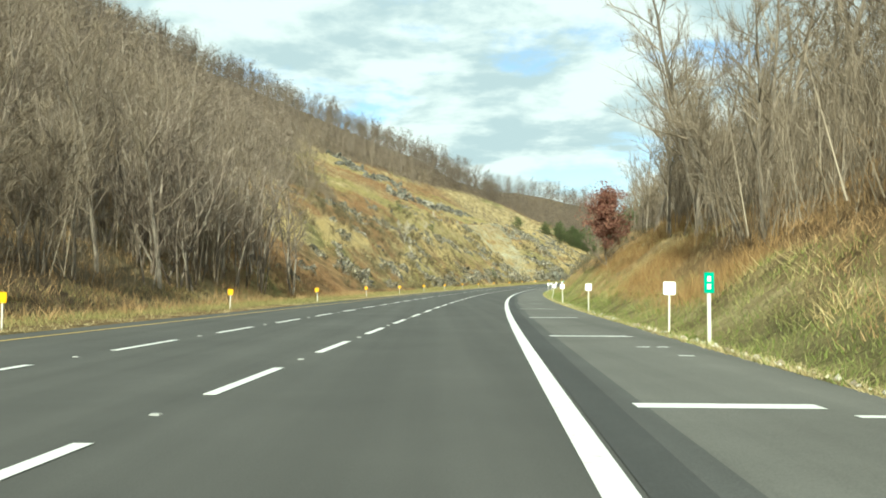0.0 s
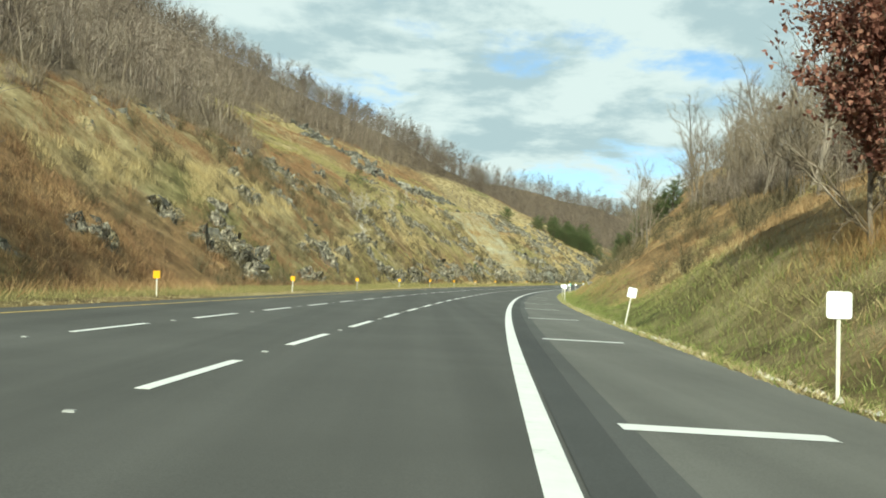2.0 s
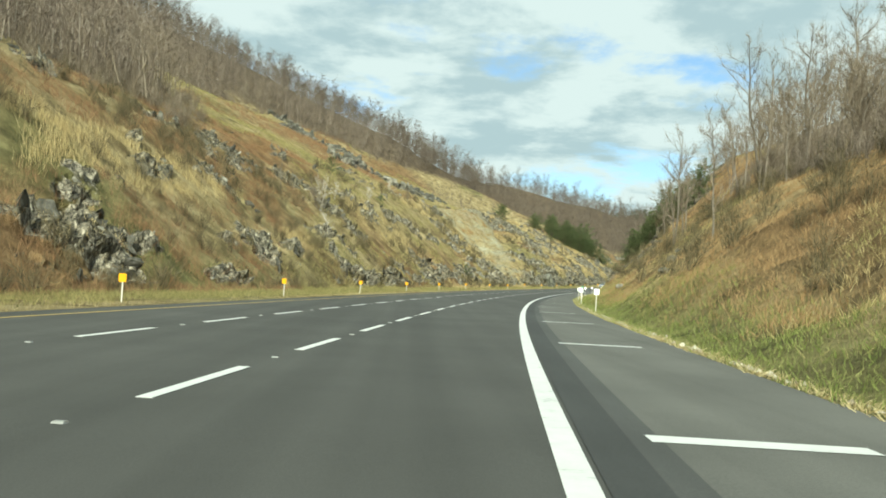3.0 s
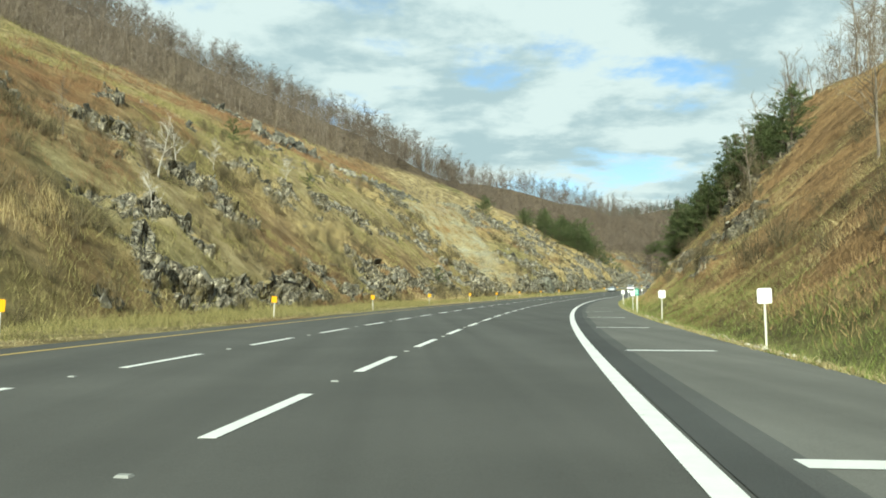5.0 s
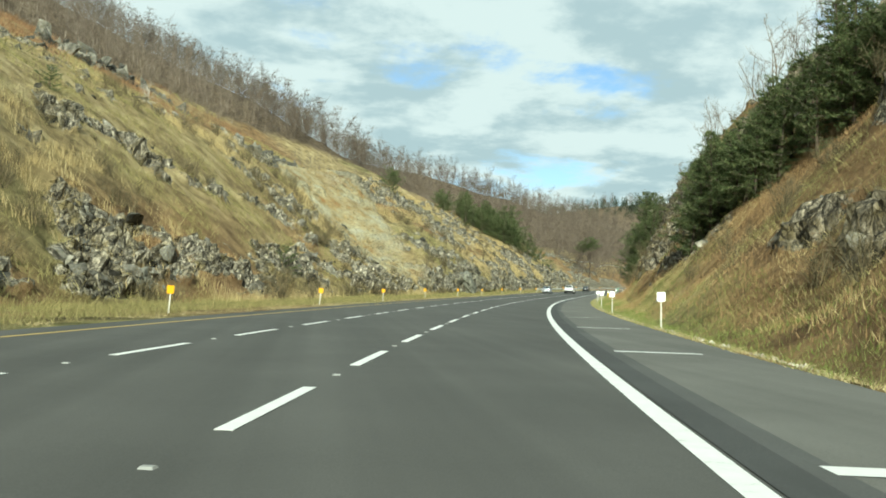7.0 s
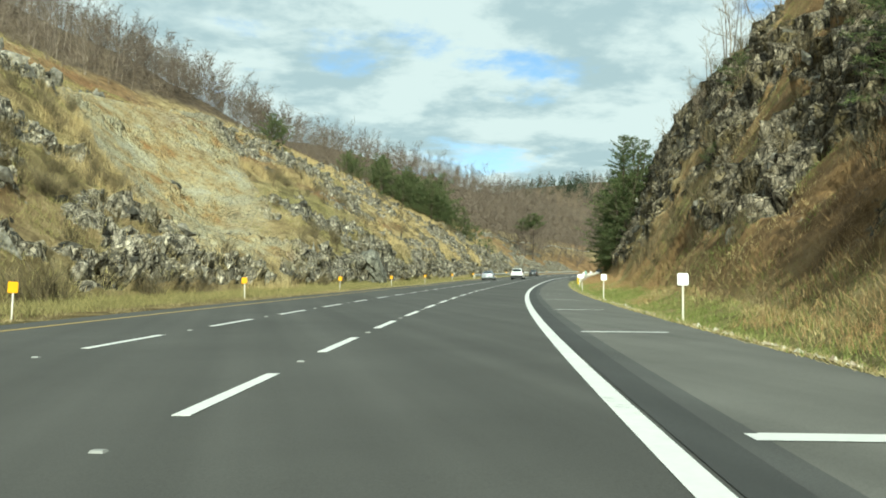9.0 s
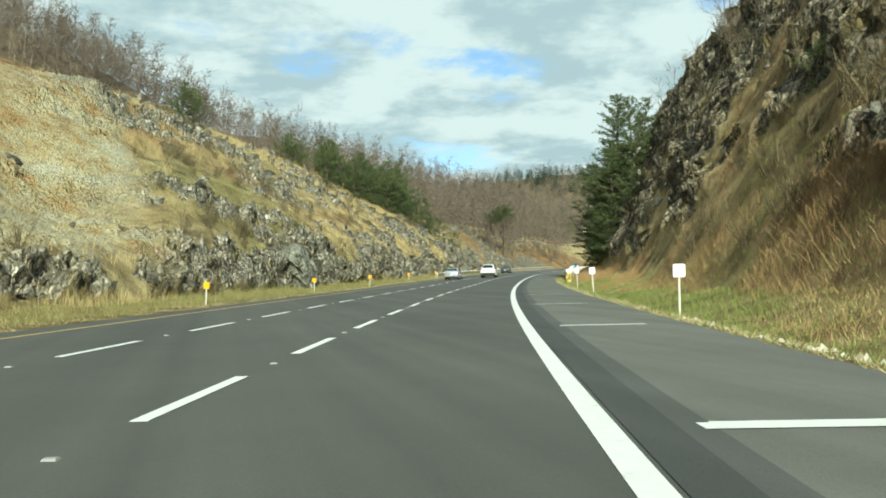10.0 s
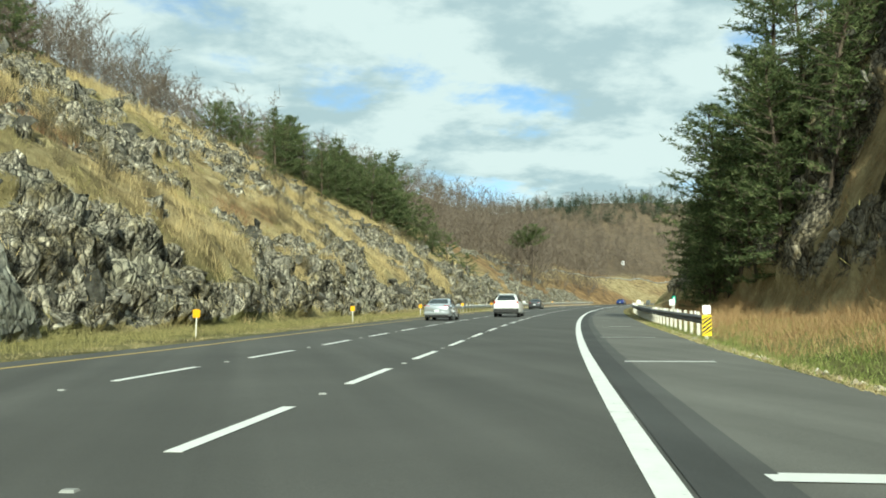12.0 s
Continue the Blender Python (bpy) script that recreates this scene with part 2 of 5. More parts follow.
def relief(s, d):
    """How far jointed rock stands out of the slope."""
    z = ground_base(s, d)
    r = rock_amount(s, d, z) * (1 - 0.40 * scar_amount(s, d, z))
    w = fbm(s * 0.4, d * 0.4, 2, 55) * 0.35
    up = z * 0.9 + np.abs(d) * 0.45
    b1, j1 = blocks(s * 0.42 + z * 0.16 + w, up * 0.52 - s * 0.12 - w, 3)
    b2, j2 = blocks(s * 1.2 + z * 0.5 - w, up * 1.3 + w, 8)
    v = s * 0.30 + z * 0.22
    ridged = sum(a * (0.5 - np.abs(noise1(v * f + 0.6 * w, up * 0.36 * f - s * 0.09 * f, 150 + int(f)))) for f, a in ((1, 1.0), (2, 0.65), (4, 0.4)))
    big = np.where(s < 262, 0.7, 0.85) * (0.9 * ridged + 0.75 * (b1 - 0.3)) - 0.60 * np.clip(1 - j1 * 5, 0, 1)
    small = 0.55 * (b2 - 0.5) - 0.34 * np.clip(1 - j2 * 4, 0, 1)
    return r * (big + small + 0.2 * fbm(s * 1.3, up * 1.3, 2, 58))


# ---- materials ----
class Mat:
    """A small builder for one node material."""

    def __init__(self, name, rough=0.8, metal=0.0, spec=0.4):
        self.m = bpy.data.materials.new(name)
        self.m.use_nodes = True
        self.nt = self.m.node_tree
        self.b = self.nt.nodes["Principled BSDF"]
        self.b.inputs["Roughness"].default_value = rough
        self.b.inputs["Metallic"].default_value = metal
        self.b.inputs["Specular IOR Level"].default_value = spec

    def n(self, kind, **kw):
        x = self.nt.nodes.new(kind)
        for k, v in kw.items():
            x.inputs[k].default_value = v
        return x

    def link(self, a, b):
        self.nt.links.new(a, b)

    def coord(self, scale=(1, 1, 1)):
        c, mp = self.n("ShaderNodeTexCoord"), self.n("ShaderNodeMapping")
        mp.inputs["Scale"].default_value = scale
        self.link(c.outputs["Object"], mp.inputs[0])
        return mp.outputs[0]

    def noise(self, scale, detail=4, rough=0.55, vec=None, stretch=(1, 1, 1)):
        t = self.n("ShaderNodeTexNoise", Scale=scale, Detail=detail, Roughness=rough)
        self.link(vec if vec is not None else self.coord(stretch), t.inputs["Vector"])
        return t.outputs[0]

    def ramp(self, fac, stops):
        r = self.n("ShaderNodeValToRGB")
        el = r.color_ramp.elements
        while len(el) < len(stops):
            el.new(0.5)
        for e, (p, c) in zip(el, stops):
            e.position, e.color = p, (*c, 1)
        self.link(fac, r.inputs[0])
        return r.outputs[0]

    def mix(self, fac, a, b, mode="MIX"):
        x = self.n("ShaderNodeMix")
        x.data_type, x.blend_type = "RGBA", mode
        for k, v in ((0, fac), (6, a), (7, b)):
            if isinstance(v, (int, float)):
                x.inputs[k].default_value = v
            elif isinstance(v, tuple):
                x.inputs[k].default_value = (*v, 1)
            else:
                self.link(v, x.inputs[k])
        return x.outputs[2]

    def range(self, v, a, b, c=0.0, d=1.0):
        r = self.n("ShaderNodeMapRange")
        for k, val in ((1, a), (2, b), (3, c), (4, d)):
            r.inputs[k].default_value = val
        self.link(v, r.inputs[0])
        return r.outputs[0]

    def cells(self, scale, stretch=(1, 1, 1)):
        """A tone for each jointed cell, and the distance to its nearest joint."""
        out, vec = [], self.coord(stretch)
        warp = self.n("ShaderNodeVectorMath")
        warp.operation = "ADD"
        jitter = self.n("ShaderNodeTexNoise", Scale=scale * 1.3, Detail=4)
        self.link(vec, jitter.inputs["Vector"])
        soft = self.n("ShaderNodeVectorMath")
        soft.operation = "SCALE"
        soft.inputs["Scale"].default_value = 0.7 / scale
        self.link(jitter.outputs["Color"], soft.inputs[0])
        self.link(vec, warp.inputs[0])
        self.link(soft.outputs[0], warp.inputs[1])
        for feature, slot in (("F1", "Color"), ("DISTANCE_TO_EDGE", "Distance")):
            v = self.n("ShaderNodeTexVoronoi", Scale=scale)
            v.feature = feature
            self.link(warp.outputs[0], v.inputs["Vector"])
            out.append(v.outputs[slot])
        return out

    def attr(self, name):
        a = self.n("ShaderNodeAttribute")
        a.attribute_name = name
        return a.outputs["Fac"]

    def island(self):
        return self.n("ShaderNodeNewGeometry").outputs["Random Per Island"]

    def random(self):
        return self.n("ShaderNodeObjectInfo").outputs["Random"]

    def color(self, c):
        if isinstance(c, tuple):
            self.b.inputs["Base Color"].default_value = (*c, 1)
        else:
            self.link(c, self.b.inputs["Base Color"])
        return self

    def bump(self, h, strength=0.4, dist=0.05):
        x = self.n("ShaderNodeBump", Strength=strength, Distance=dist)
        self.link(h, x.inputs["Height"])
        self.link(x.outputs[0], self.b.inputs["Normal"])
        return self

    def rough(self, v):
        self.link(v, self.b.inputs["Roughness"])
        return self


def plain(name, c, rough=0.6, metal=0.0, spec=0.4, vary=0.08, scale=6.0):
    """Paint, plastic or metal with slight mottling."""
    m = Mat(name, rough, metal, spec)
    n = m.noise(scale, 5)
    m.color(m.mix(m.range(n, 0.3, 0.7), tuple(x * (1 - vary) for x in c), tuple(min(1, x * (1 + vary)) for x in c)))
    m.rough(m.range(n, 0.3, 0.7, max(rough - 0.06, 0.02), rough + 0.06))
    return m.m


def ground_material():
    m = Mat("hillside", 0.95, 0, 0.15)
    big, mid, fine = m.noise(0.045, 5), m.noise(0.5, 6, 0.6), m.noise(5.0, 6, 0.7)
    straw = m.ramp(mid, [(0.34, (0.22, 0.165, 0.080)), (0.5, (0.43, 0.335, 0.165)), (0.66, (0.64, 0.52, 0.28))])
    rust = m.ramp(mid, [(0.35, (0.17, 0.105, 0.052)), (0.65, (0.44, 0.285, 0.135))])
    green = m.ramp(mid, [(0.35, (0.12, 0.120, 0.046)), (0.65, (0.34, 0.315, 0.125))])
    leaf = m.ramp(mid, [(0.3, (0.115, 0.085, 0.058)), (0.7, (0.25, 0.19, 0.125))])
    grass = m.mix(m.attr("rust"), m.mix(m.attr("green"), straw, green), rust)
    grass = m.mix(m.attr("wood"), grass, leaf)
    brush = m.range(m.noise(0.22, 8, 0.68), 0.55, 0.68, 0.0, 0.5)
    grass = m.mix(brush, grass, m.ramp(mid, [(0.3, (0.060, 0.048, 0.026)), (0.7, (0.17, 0.125, 0.065))]))
    grass = m.mix(0.55, grass, m.ramp(fine, [(0.3, (0.40, 0.40, 0.40)), (0.7, (1.0, 1.0, 1.0))]), "MULTIPLY")
    # rock: grey with pale and dark streaks, lichen, ochre stain
    strat = m.noise(2.2, 10, 0.78, stretch=(1.5, 1.5, 0.8))
    rock = m.ramp(strat, [(0.36, (0.030, 0.029, 0.025)), (0.44, (0.20, 0.194, 0.168)), (0.53, (0.40, 0.388, 0.34)), (0.65, (0.74, 0.722, 0.655))])
    rock = m.mix(m.range(m.noise(0.5, 7, 0.65), 0.48, 0.64), rock, (0.17, 0.15, 0.085))
    rock = m.mix(m.range(m.noise(0.22, 5, 0.6), 0.56, 0.66, 0.0, 0.6), rock, (0.27, 0.28, 0.245))
    facet, crack = m.cells(2.4, (1.3, 1.3, 0.75)), m.cells(0.95, (1.2, 1.2, 0.8))
    rock = m.mix(0.85, rock, m.ramp(facet[0], [(0.0, (0.30, 0.30, 0.29)), (0.5, (0.95, 0.94, 0.91)), (1.0, (1.85, 1.82, 1.72))]), "MULTIPLY")
    rock = m.mix(m.range(facet[1], 0.0, 0.05, 0.8, 0.0), rock, (0.022, 0.021, 0.019))
    rock = m.mix(m.range(crack[1], 0.0, 0.035, 0.9, 0.0), rock, (0.018, 0.017, 0.015))
    rock = m.mix(1.0, rock, (1.0, 0.95, 0.86), "MULTIPLY")
    # darker weathered rock; shade on the right cliff's faces is tinted in too
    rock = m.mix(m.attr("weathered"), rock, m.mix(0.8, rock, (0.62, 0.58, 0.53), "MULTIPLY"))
    scar = m.ramp(m.noise(0.25, 9, 0.68), [(0.34, (0.40, 0.23, 0.09)), (0.43, (0.44, 0.34, 0.17)), (0.52, (0.50, 0.44, 0.27)), (0.64, (0.56, 0.53, 0.39))])
    rock = m.mix(m.attr("scar"), rock, m.mix(0.6, scar, m.ramp(fine, [(0.3, (0.45, 0.45, 0.45)), (0.65, (1, 1, 1))]), "MULTIPLY"))
    vein = m.noise(0.8, 6, 0.62, stretch=(1.3, 1.3, 0.8))
    rift = m.n("ShaderNodeMath")
    rift.operation = "ABSOLUTE"
    m.link(m.range(vein, 0.0, 1.0, -1.0, 1.0), rift.inputs[0])
    rock = m.mix(m.range(rift.outputs[0], 0.0, 0.035, 0.85, 0.0), rock, (0.025, 0.024, 0.022))
    edge = m.n("ShaderNodeMath")
    edge.operation = "ADD"
    m.link(m.attr("rock"), edge.inputs[0])
    m.link(m.range(fine, 0.3, 0.7, -0.30, 0.30), edge.inputs[1])
    m.color(m.mix(m.range(edge.outputs[0], 0.40, 0.58), grass, rock))
    m.bump(m.mix(m.attr("rock"), fine, m.mix(0.45, m.mix(0.35, strat, rift.outputs[0]), m.range(facet[1], 0.0, 0.35))), 1.0, 0.35)
    return m.m


def asphalt_material(name, tone):
    m = Mat(name, 0.85, 0, 0.3)
    grit, patch = m.noise(60.0, 3, 0.7), m.noise(0.25, 5, 0.6)
    c = m.ramp(patch, [(0.3, tuple(x * 0.86 for x in tone)), (0.7, tuple(x * 1.14 for x in tone))])
    lanes = m.noise(1.0, 4, 0.5, stretch=(1.1, 0.012, 1))
    c = m.mix(0.6, c, m.ramp(lanes, [(0.35, (0.74, 0.74, 0.74)), (0.65, (1.2, 1.2, 1.2))]), "MULTIPLY")
    m.color(m.mix(0.5, c, m.ramp(grit, [(0.3, (0.55, 0.55, 0.55)), (0.7, (1.35, 1.35, 1.35))]), "MULTIPLY"))
    m.bump(grit, 0.25, 0.01)
    return m.m


def line_paint(name, c):
    m = Mat(name, 0.65, 0, 0.4)
    worn = m.noise(3.0, 8, 0.7)
    m.color(m.ramp(worn, [(0.26, tuple(x * 0.45 for x in c)), (0.40, tuple(x * 0.9 for x in c)), (0.7, c)]))
    return m.m


M_GROUND = ground_material()
M_LANE = asphalt_material("lane_asphalt", (0.086, 0.084, 0.075))
M_SHOULDER = asphalt_material("shoulder_asphalt", (0.142, 0.139, 0.122))
M_WORN = asphalt_material("worn_asphalt", (0.090, 0.090, 0.084))
M_SEAM = asphalt_material("dark_asphalt", (0.062, 0.063, 0.060))
M_WHITE_LINE = line_paint("white_line_paint", (0.78, 0.78, 0.74))
M_YELLOW_LINE = line_paint("yellow_line_paint", (0.50, 0.36, 0.10))
M_STUD = plain("worn_marker_plastic", (0.30, 0.30, 0.28), 0.5)
M_POST = plain("weathered_white_post", (0.66, 0.63, 0.55), 0.6)
M_WHITE_SIGN = plain("white_reflective_sheet", (0.92, 0.92, 0.92), 0.35)
M_AMBER = plain("amber_reflector", (0.86, 0.42, 0.015), 0.35)
M_GREEN_SIGN = plain("green_sign_sheet", (0.0, 0.36, 0.22), 0.35)
M_LETTER = plain("white_lettering", (0.85, 0.9, 0.88), 0.4)


# ---- mesh helpers ----
def mesh_from(name, verts, faces, mat=None, smooth=False):
    me = bpy.data.meshes.new(name)
    me.from_pydata([tuple(v) for v in verts], [], [tuple(f) for f in faces])
    if mat:
        me.materials.append(mat)
    if smooth:
        me.polygons.foreach_set("use_smooth", [True] * len(me.polygons))
    me.update()
    return me


def tri_mesh(name, verts, tris, mat, smooth=False):
    """A mesh from arrays of corners and triangles."""
    verts, tris = np.asarray(verts, np.float32), np.asarray(tris, np.int32)
    me = bpy.data.meshes.new(name)
    me.vertices.add(len(verts))
    me.vertices.foreach_set("co", verts.ravel())
    me.loops.add(tris.size)
    me.loops.foreach_set("vertex_index", tris.ravel())
    me.polygons.add(len(tris))
    me.polygons.foreach_set("loop_start", np.arange(len(tris), dtype=np.int32) * tris.shape[1])
    me.polygons.foreach_set("use_smooth", np.full(len(tris), smooth))
    me.materials.append(mat)
    me.update(calc_edges=True)
    return me


def part(name, bm, material, parent, label="", smooth=False):
    me = bpy.data.meshes.new(name)
    bm.to_mesh(me)
    bm.free()
    me.materials.append(material)
    if smooth:
        me.polygons.foreach_set("use_smooth", [True] * len(me.polygons))
    ob = new(name, me)
    ob.parent = parent
    if label:
        ob["label"] = label
    return ob


def box_bm(sx, sy, sz, at_=(0, 0, 0), bevel=0.0, rot=None):
    bm = bmesh.new()
    bmesh.ops.create_cube(bm, size=1)
    bmesh.ops.scale(bm, vec=(sx, sy, sz), verts=bm.verts)
    if bevel:
        bmesh.ops.bevel(bm, geom=list(bm.edges), offset=bevel, segments=2, affect="EDGES", profile=0.5)
    if rot is not None:
        bmesh.ops.transform(bm, matrix=rot, verts=bm.verts)
    bmesh.ops.translate(bm, vec=at_, verts=bm.verts)
    return bm


# ---- ground: one sheet ----
def uneven_steps(stops):
    out = []
    for a, b, h in stops:
        out += list(np.arange(a, b, h))
    return np.array(out)


FAR_HILLS = [(290, 900, 80, 460, 130, -20), (640, 760, 68, 300, 200, 20)]


def surface(S, D):
    """World places of the ground at stations S and offsets D, with the distant hills."""
    off = relief(S, D)
    side = np.sign(D)
    steep = np.clip((ground_base(S, D + 0.4 * side) - ground_base(S, D - 0.4 * side)) / 0.8, 0.2, 2.5)
    flat = 1 / np.sqrt(1 + steep ** 2)
    X, Y, ZZ = at(S, D - side * off * steep * flat, ground_height(S, D) + off * flat)
    for hx, hy, hh, wx, wy, turn in FAR_HILLS:
        c, sn = math.cos(radians(turn)), math.sin(radians(turn))
        u, v = (X - hx) * c + (Y - hy) * sn, -(X - hx) * sn + (Y - hy) * c
        hill = hh * np.exp(-(u / wx) ** 2 - (v / wy) ** 2) + 11 * fbm(X * 0.0055, Y * 0.0055, 3, 81)
        keep = np.clip((np.abs(D + 2.5) - 36) / 60, 0, 1)
        ZZ = np.where(hill > 6, np.maximum(ZZ, ZZ * (1 - keep) + keep * hill), ZZ)
    return X, Y, ZZ


def build_ground():
    ss = uneven_steps([(-260, -40, 10), (-40, 60, 2.0), (60, 95, 1.0), (95, 200, 0.5), (200, 300, 0.38), (300, 380, 0.30), (380, 430, 0.42), (430, 560, 1.6), (560, 900, 9), (900, 1401, 40)])
    dd = uneven_steps([(-560, -240, 20), (-240, -130, 8), (-130, -110, 1.7), (-110, -62, 1.7), (-62, -46, 0.9), (-46, -30, 0.42), (-30, -19.5, 0.32), (-19.5, -13.6, 0.20), (-13.6, -12.6, 0.4), (-12.6, -9.4, 0.4), (-9.4, 4.2, 3.4), (4.2, 7.2, 0.4), (7.2, 24, 0.40), (24, 34, 0.6), (34, 46, 1.2), (46, 90, 4), (90, 240, 12), (240, 561, 40)])
    S, D = np.meshgrid(ss, dd, indexing="ij")
    X, Y, ZZ = surface(S, D)
    onroad = (D > -9.9) & (D < 4.9)
    ZZ = np.where(onroad, road_z(S) - 0.06, ZZ)
    base = ground_base(S, D)
    rock = rock_amount(S, D, base)
    ns, nd = S.shape
    k = np.arange(ns * nd).reshape(ns, nd)
    quads = np.stack([k[:-1, :-1], k[1:, :-1], k[1:, 1:], k[:-1, 1:]], -1).reshape(-1, 4)[:, ::-1]
    me = tri_mesh("ground", np.stack([X, Y, ZZ], -1).reshape(-1, 3), quads, M_GROUND, True)
    I = lambda tab: np.interp(S, KS, tab)
    n1 = fbm(S * 0.05, D * 0.07, 4, 91)
    wood = np.where(D < 0, np.clip((-D - np.interp(S, WOODS_AT, WOODS_FROM) + 4 * n1) / 4, 0, 1), np.clip((base - I(R_TOP) + n1) / 3, 0, 1))
    wood = np.maximum(wood, np.clip((70 - S) / 30, 0, 1) * (D < -15) * 0.8)
    rust = np.clip(fbm(S * 0.03, D * 0.05, 3, 95) * 1.4 + np.where(D > 0, 0.35 + np.clip((base - 2) / 4, -0.6, 0.3) - np.clip((S - 215) / 60, 0, 0.8), np.clip((125 - S) / 50, -0.35, 0.7) + np.clip((S - 455) / 30, 0, 0.9)), 0, 1)
    green = np.clip(fbm(S * 0.06, D * 0.09, 3, 98) * 0.9 + np.where(D < 0, np.interp(S, [90, 125, 230, 280], [0, 0.4, 0.3, 0]), 0) + np.clip(1.4 - base / np.where(D > 0, 0.95, 2.2), -0.3, 0.9) * np.where(D > 0, 0.85, 0.45) - 0.05 - np.clip((S - 455) / 20, 0, 2), 0, 1)
    scar = scar_amount(S, D, base)
    rock = np.maximum(rock, np.clip(scar * 1.3, 0, 1) * (0.62 + 0.3 * n1))
    flat = ((rock > 0.3) & (S < 300)).ravel()[quads[:, 0]]
    me.polygons.foreach_set("use_smooth", ~flat)
    # weathered: 1 on the right cliff, for dark rock and its painted-in shade
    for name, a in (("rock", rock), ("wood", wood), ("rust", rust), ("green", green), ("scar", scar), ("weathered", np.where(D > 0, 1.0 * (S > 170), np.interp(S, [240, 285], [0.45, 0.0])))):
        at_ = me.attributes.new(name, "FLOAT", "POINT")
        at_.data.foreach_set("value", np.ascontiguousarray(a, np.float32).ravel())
    return tagged(new("ground", me), "grassy rock-cut hillsides with dry straw and grey ledges", "ground", kind="structure")


build_ground()


# ---- road ----
def strip(name, s0, s1, d0, d1, z, mat, step=3.0, across=1):
    ss = np.linspace(s0, s1, max(2, int((s1 - s0) / step) + 1))
    dd = np.linspace(d0, d1, across + 1)
    S, D = np.meshgrid(ss, dd, indexing="ij")
    X, Y, Z = at(S, D, z)
    k = np.arange(S.size).reshape(S.shape)
    q = np.stack([k[:-1, :-1], k[:-1, 1:], k[1:, 1:], k[1:, :-1]], -1).reshape(-1, 4)
    q = q if d1 > d0 else q[:, ::-1]
    return new(name, tri_mesh(name, np.stack([X, Y, Z], -1).reshape(-1, 3), q[:, ::-1], mat))


EDGE_R, LANE_A, LANE_B, EDGE_L = 1.83, -1.83, -5.54, -9.06
LANE_SHIFT = -0.2
SHOULDER_R, SHOULDER_L = 5.2, -10.2
road = tagged(strip("road", -260, 900, SHOULDER_L, 2.45, 0.0, M_LANE), "dark grey asphalt motorway with three lanes", "road", kind="structure")
tagged(strip("shoulder", -260, 900, 2.45, SHOULDER_R, 0.004, M_SHOULDER), "lighter grey asphalt breakdown shoulder beside the lanes", "road", kind="structure")
tagged(strip("road_seam", -260, 900, 1.98, 2.36, 0.008, M_SEAM), "dark sealed strip beside the edge line", "road", kind="structure")
tagged(strip("shoulder_edge", -260, 900, 2.36, 2.62, 0.008, M_WORN), "worn grey asphalt strip beside the shoulder joint", "road", kind="structure")
tagged(strip("edge_line_white", -260, 900, EDGE_R - 0.11, EDGE_R + 0.11, 0.005, M_WHITE_LINE), "solid white painted edge line on asphalt", "line", kind="structure")
tagged(strip("edge_line_yellow", -260, 900, EDGE_L - 0.08, EDGE_L + 0.08, 0.004, M_YELLOW_LINE), "solid yellow painted edge line on asphalt", "line", kind="structure")


def mark_mesh(name, w, l, mat, n=3):
    """One painted mark, a thin slab with slightly uneven ends."""
    ys = np.linspace(-l / 2, l / 2, n)
    v = [(x, y + 0.01 * math.sin(7 * x + y), z) for z in (0.0, 0.005) for y in ys for x in (-w / 2, w / 2)]
    f = []
    for k in range(n - 1):
        a = 2 * n + 2 * k
        f.append((a, a + 1, a + 3, a + 2))
    b = 2 * n
    f += [(0, 1, b + 1, b), (2 * n - 1, 2 * n - 2, b + 2 * n - 2, b + 2 * n - 1)]
    return mesh_from(name, v, f, mat)


DASH, SIDE_BAR = mark_mesh("lane_dash", 0.155, 3.12, M_WHITE_LINE), mark_mesh("shoulder_bar", 0.34, 1.75, M_WHITE_LINE)


def stud_mesh():
    """A low sloped raised marker."""
    v = [(x * w, y * l, z) for z, w, l in ((-0.01, 0.055, 0.055), (0.016, 0.042, 0.03)) for x, y in ((-1, -1), (1, -1), (1, 1), (-1, 1))]
    f = [(4, 5, 6, 7)] + [(k, (k + 1) % 4, (k + 1) % 4 + 4, k + 4) for k in range(4)]
    return mesh_from("pavement_marker", v, f, M_STUD)


STUD = stud_mesh()


def paint_marks():
    for d, off in ((LANE_A, 4.585), (LANE_B, 4.585 - LANE_SHIFT)):
        for k in range(-3, 78):
            ob = new("lane_dash", DASH)
            ob.parent = road
            st = off + 6.096 * k
            grade = math.degrees(math.atan((float(road_z(st + 2)) - float(road_z(st - 2))) / 4))
            ob.matrix_basis = along(st, d, 0.003) @ pose(0, 0, 0, grade, 0, 0)
            stud = new("pavement_marker", STUD)
            stud.parent = road
            stud.matrix_basis = along(st + 3.048, d + 0.02 * (k % 3 - 1), 0.0, (k * 37) % 11 - 5)
    for k in range(-2, 36):
        ob = new("shoulder_bar", SIDE_BAR)
        ob.parent = road
        ob.matrix_basis = along(8.5 + 12.192 * k, 3.40, 0.005, 90)


    for st, d, l, turn in ((17.0, 4.05, 0.22, 90), (17.0, 4.42, 0.2, 90), (14.85, 4.4, 0.25, 80), (7.85, 4.62, 0.5, 90), (20.5, 4.3, 0.2, 90)):
        ob = new("survey_mark", mark_mesh("survey_mark", 0.16, l, M_WHITE_LINE))
        ob.parent = road
        ob.matrix_basis = along(st, d, 0.005, turn)


paint_marks()


# ---- plants ----
RNG = np.random.default_rng(7)


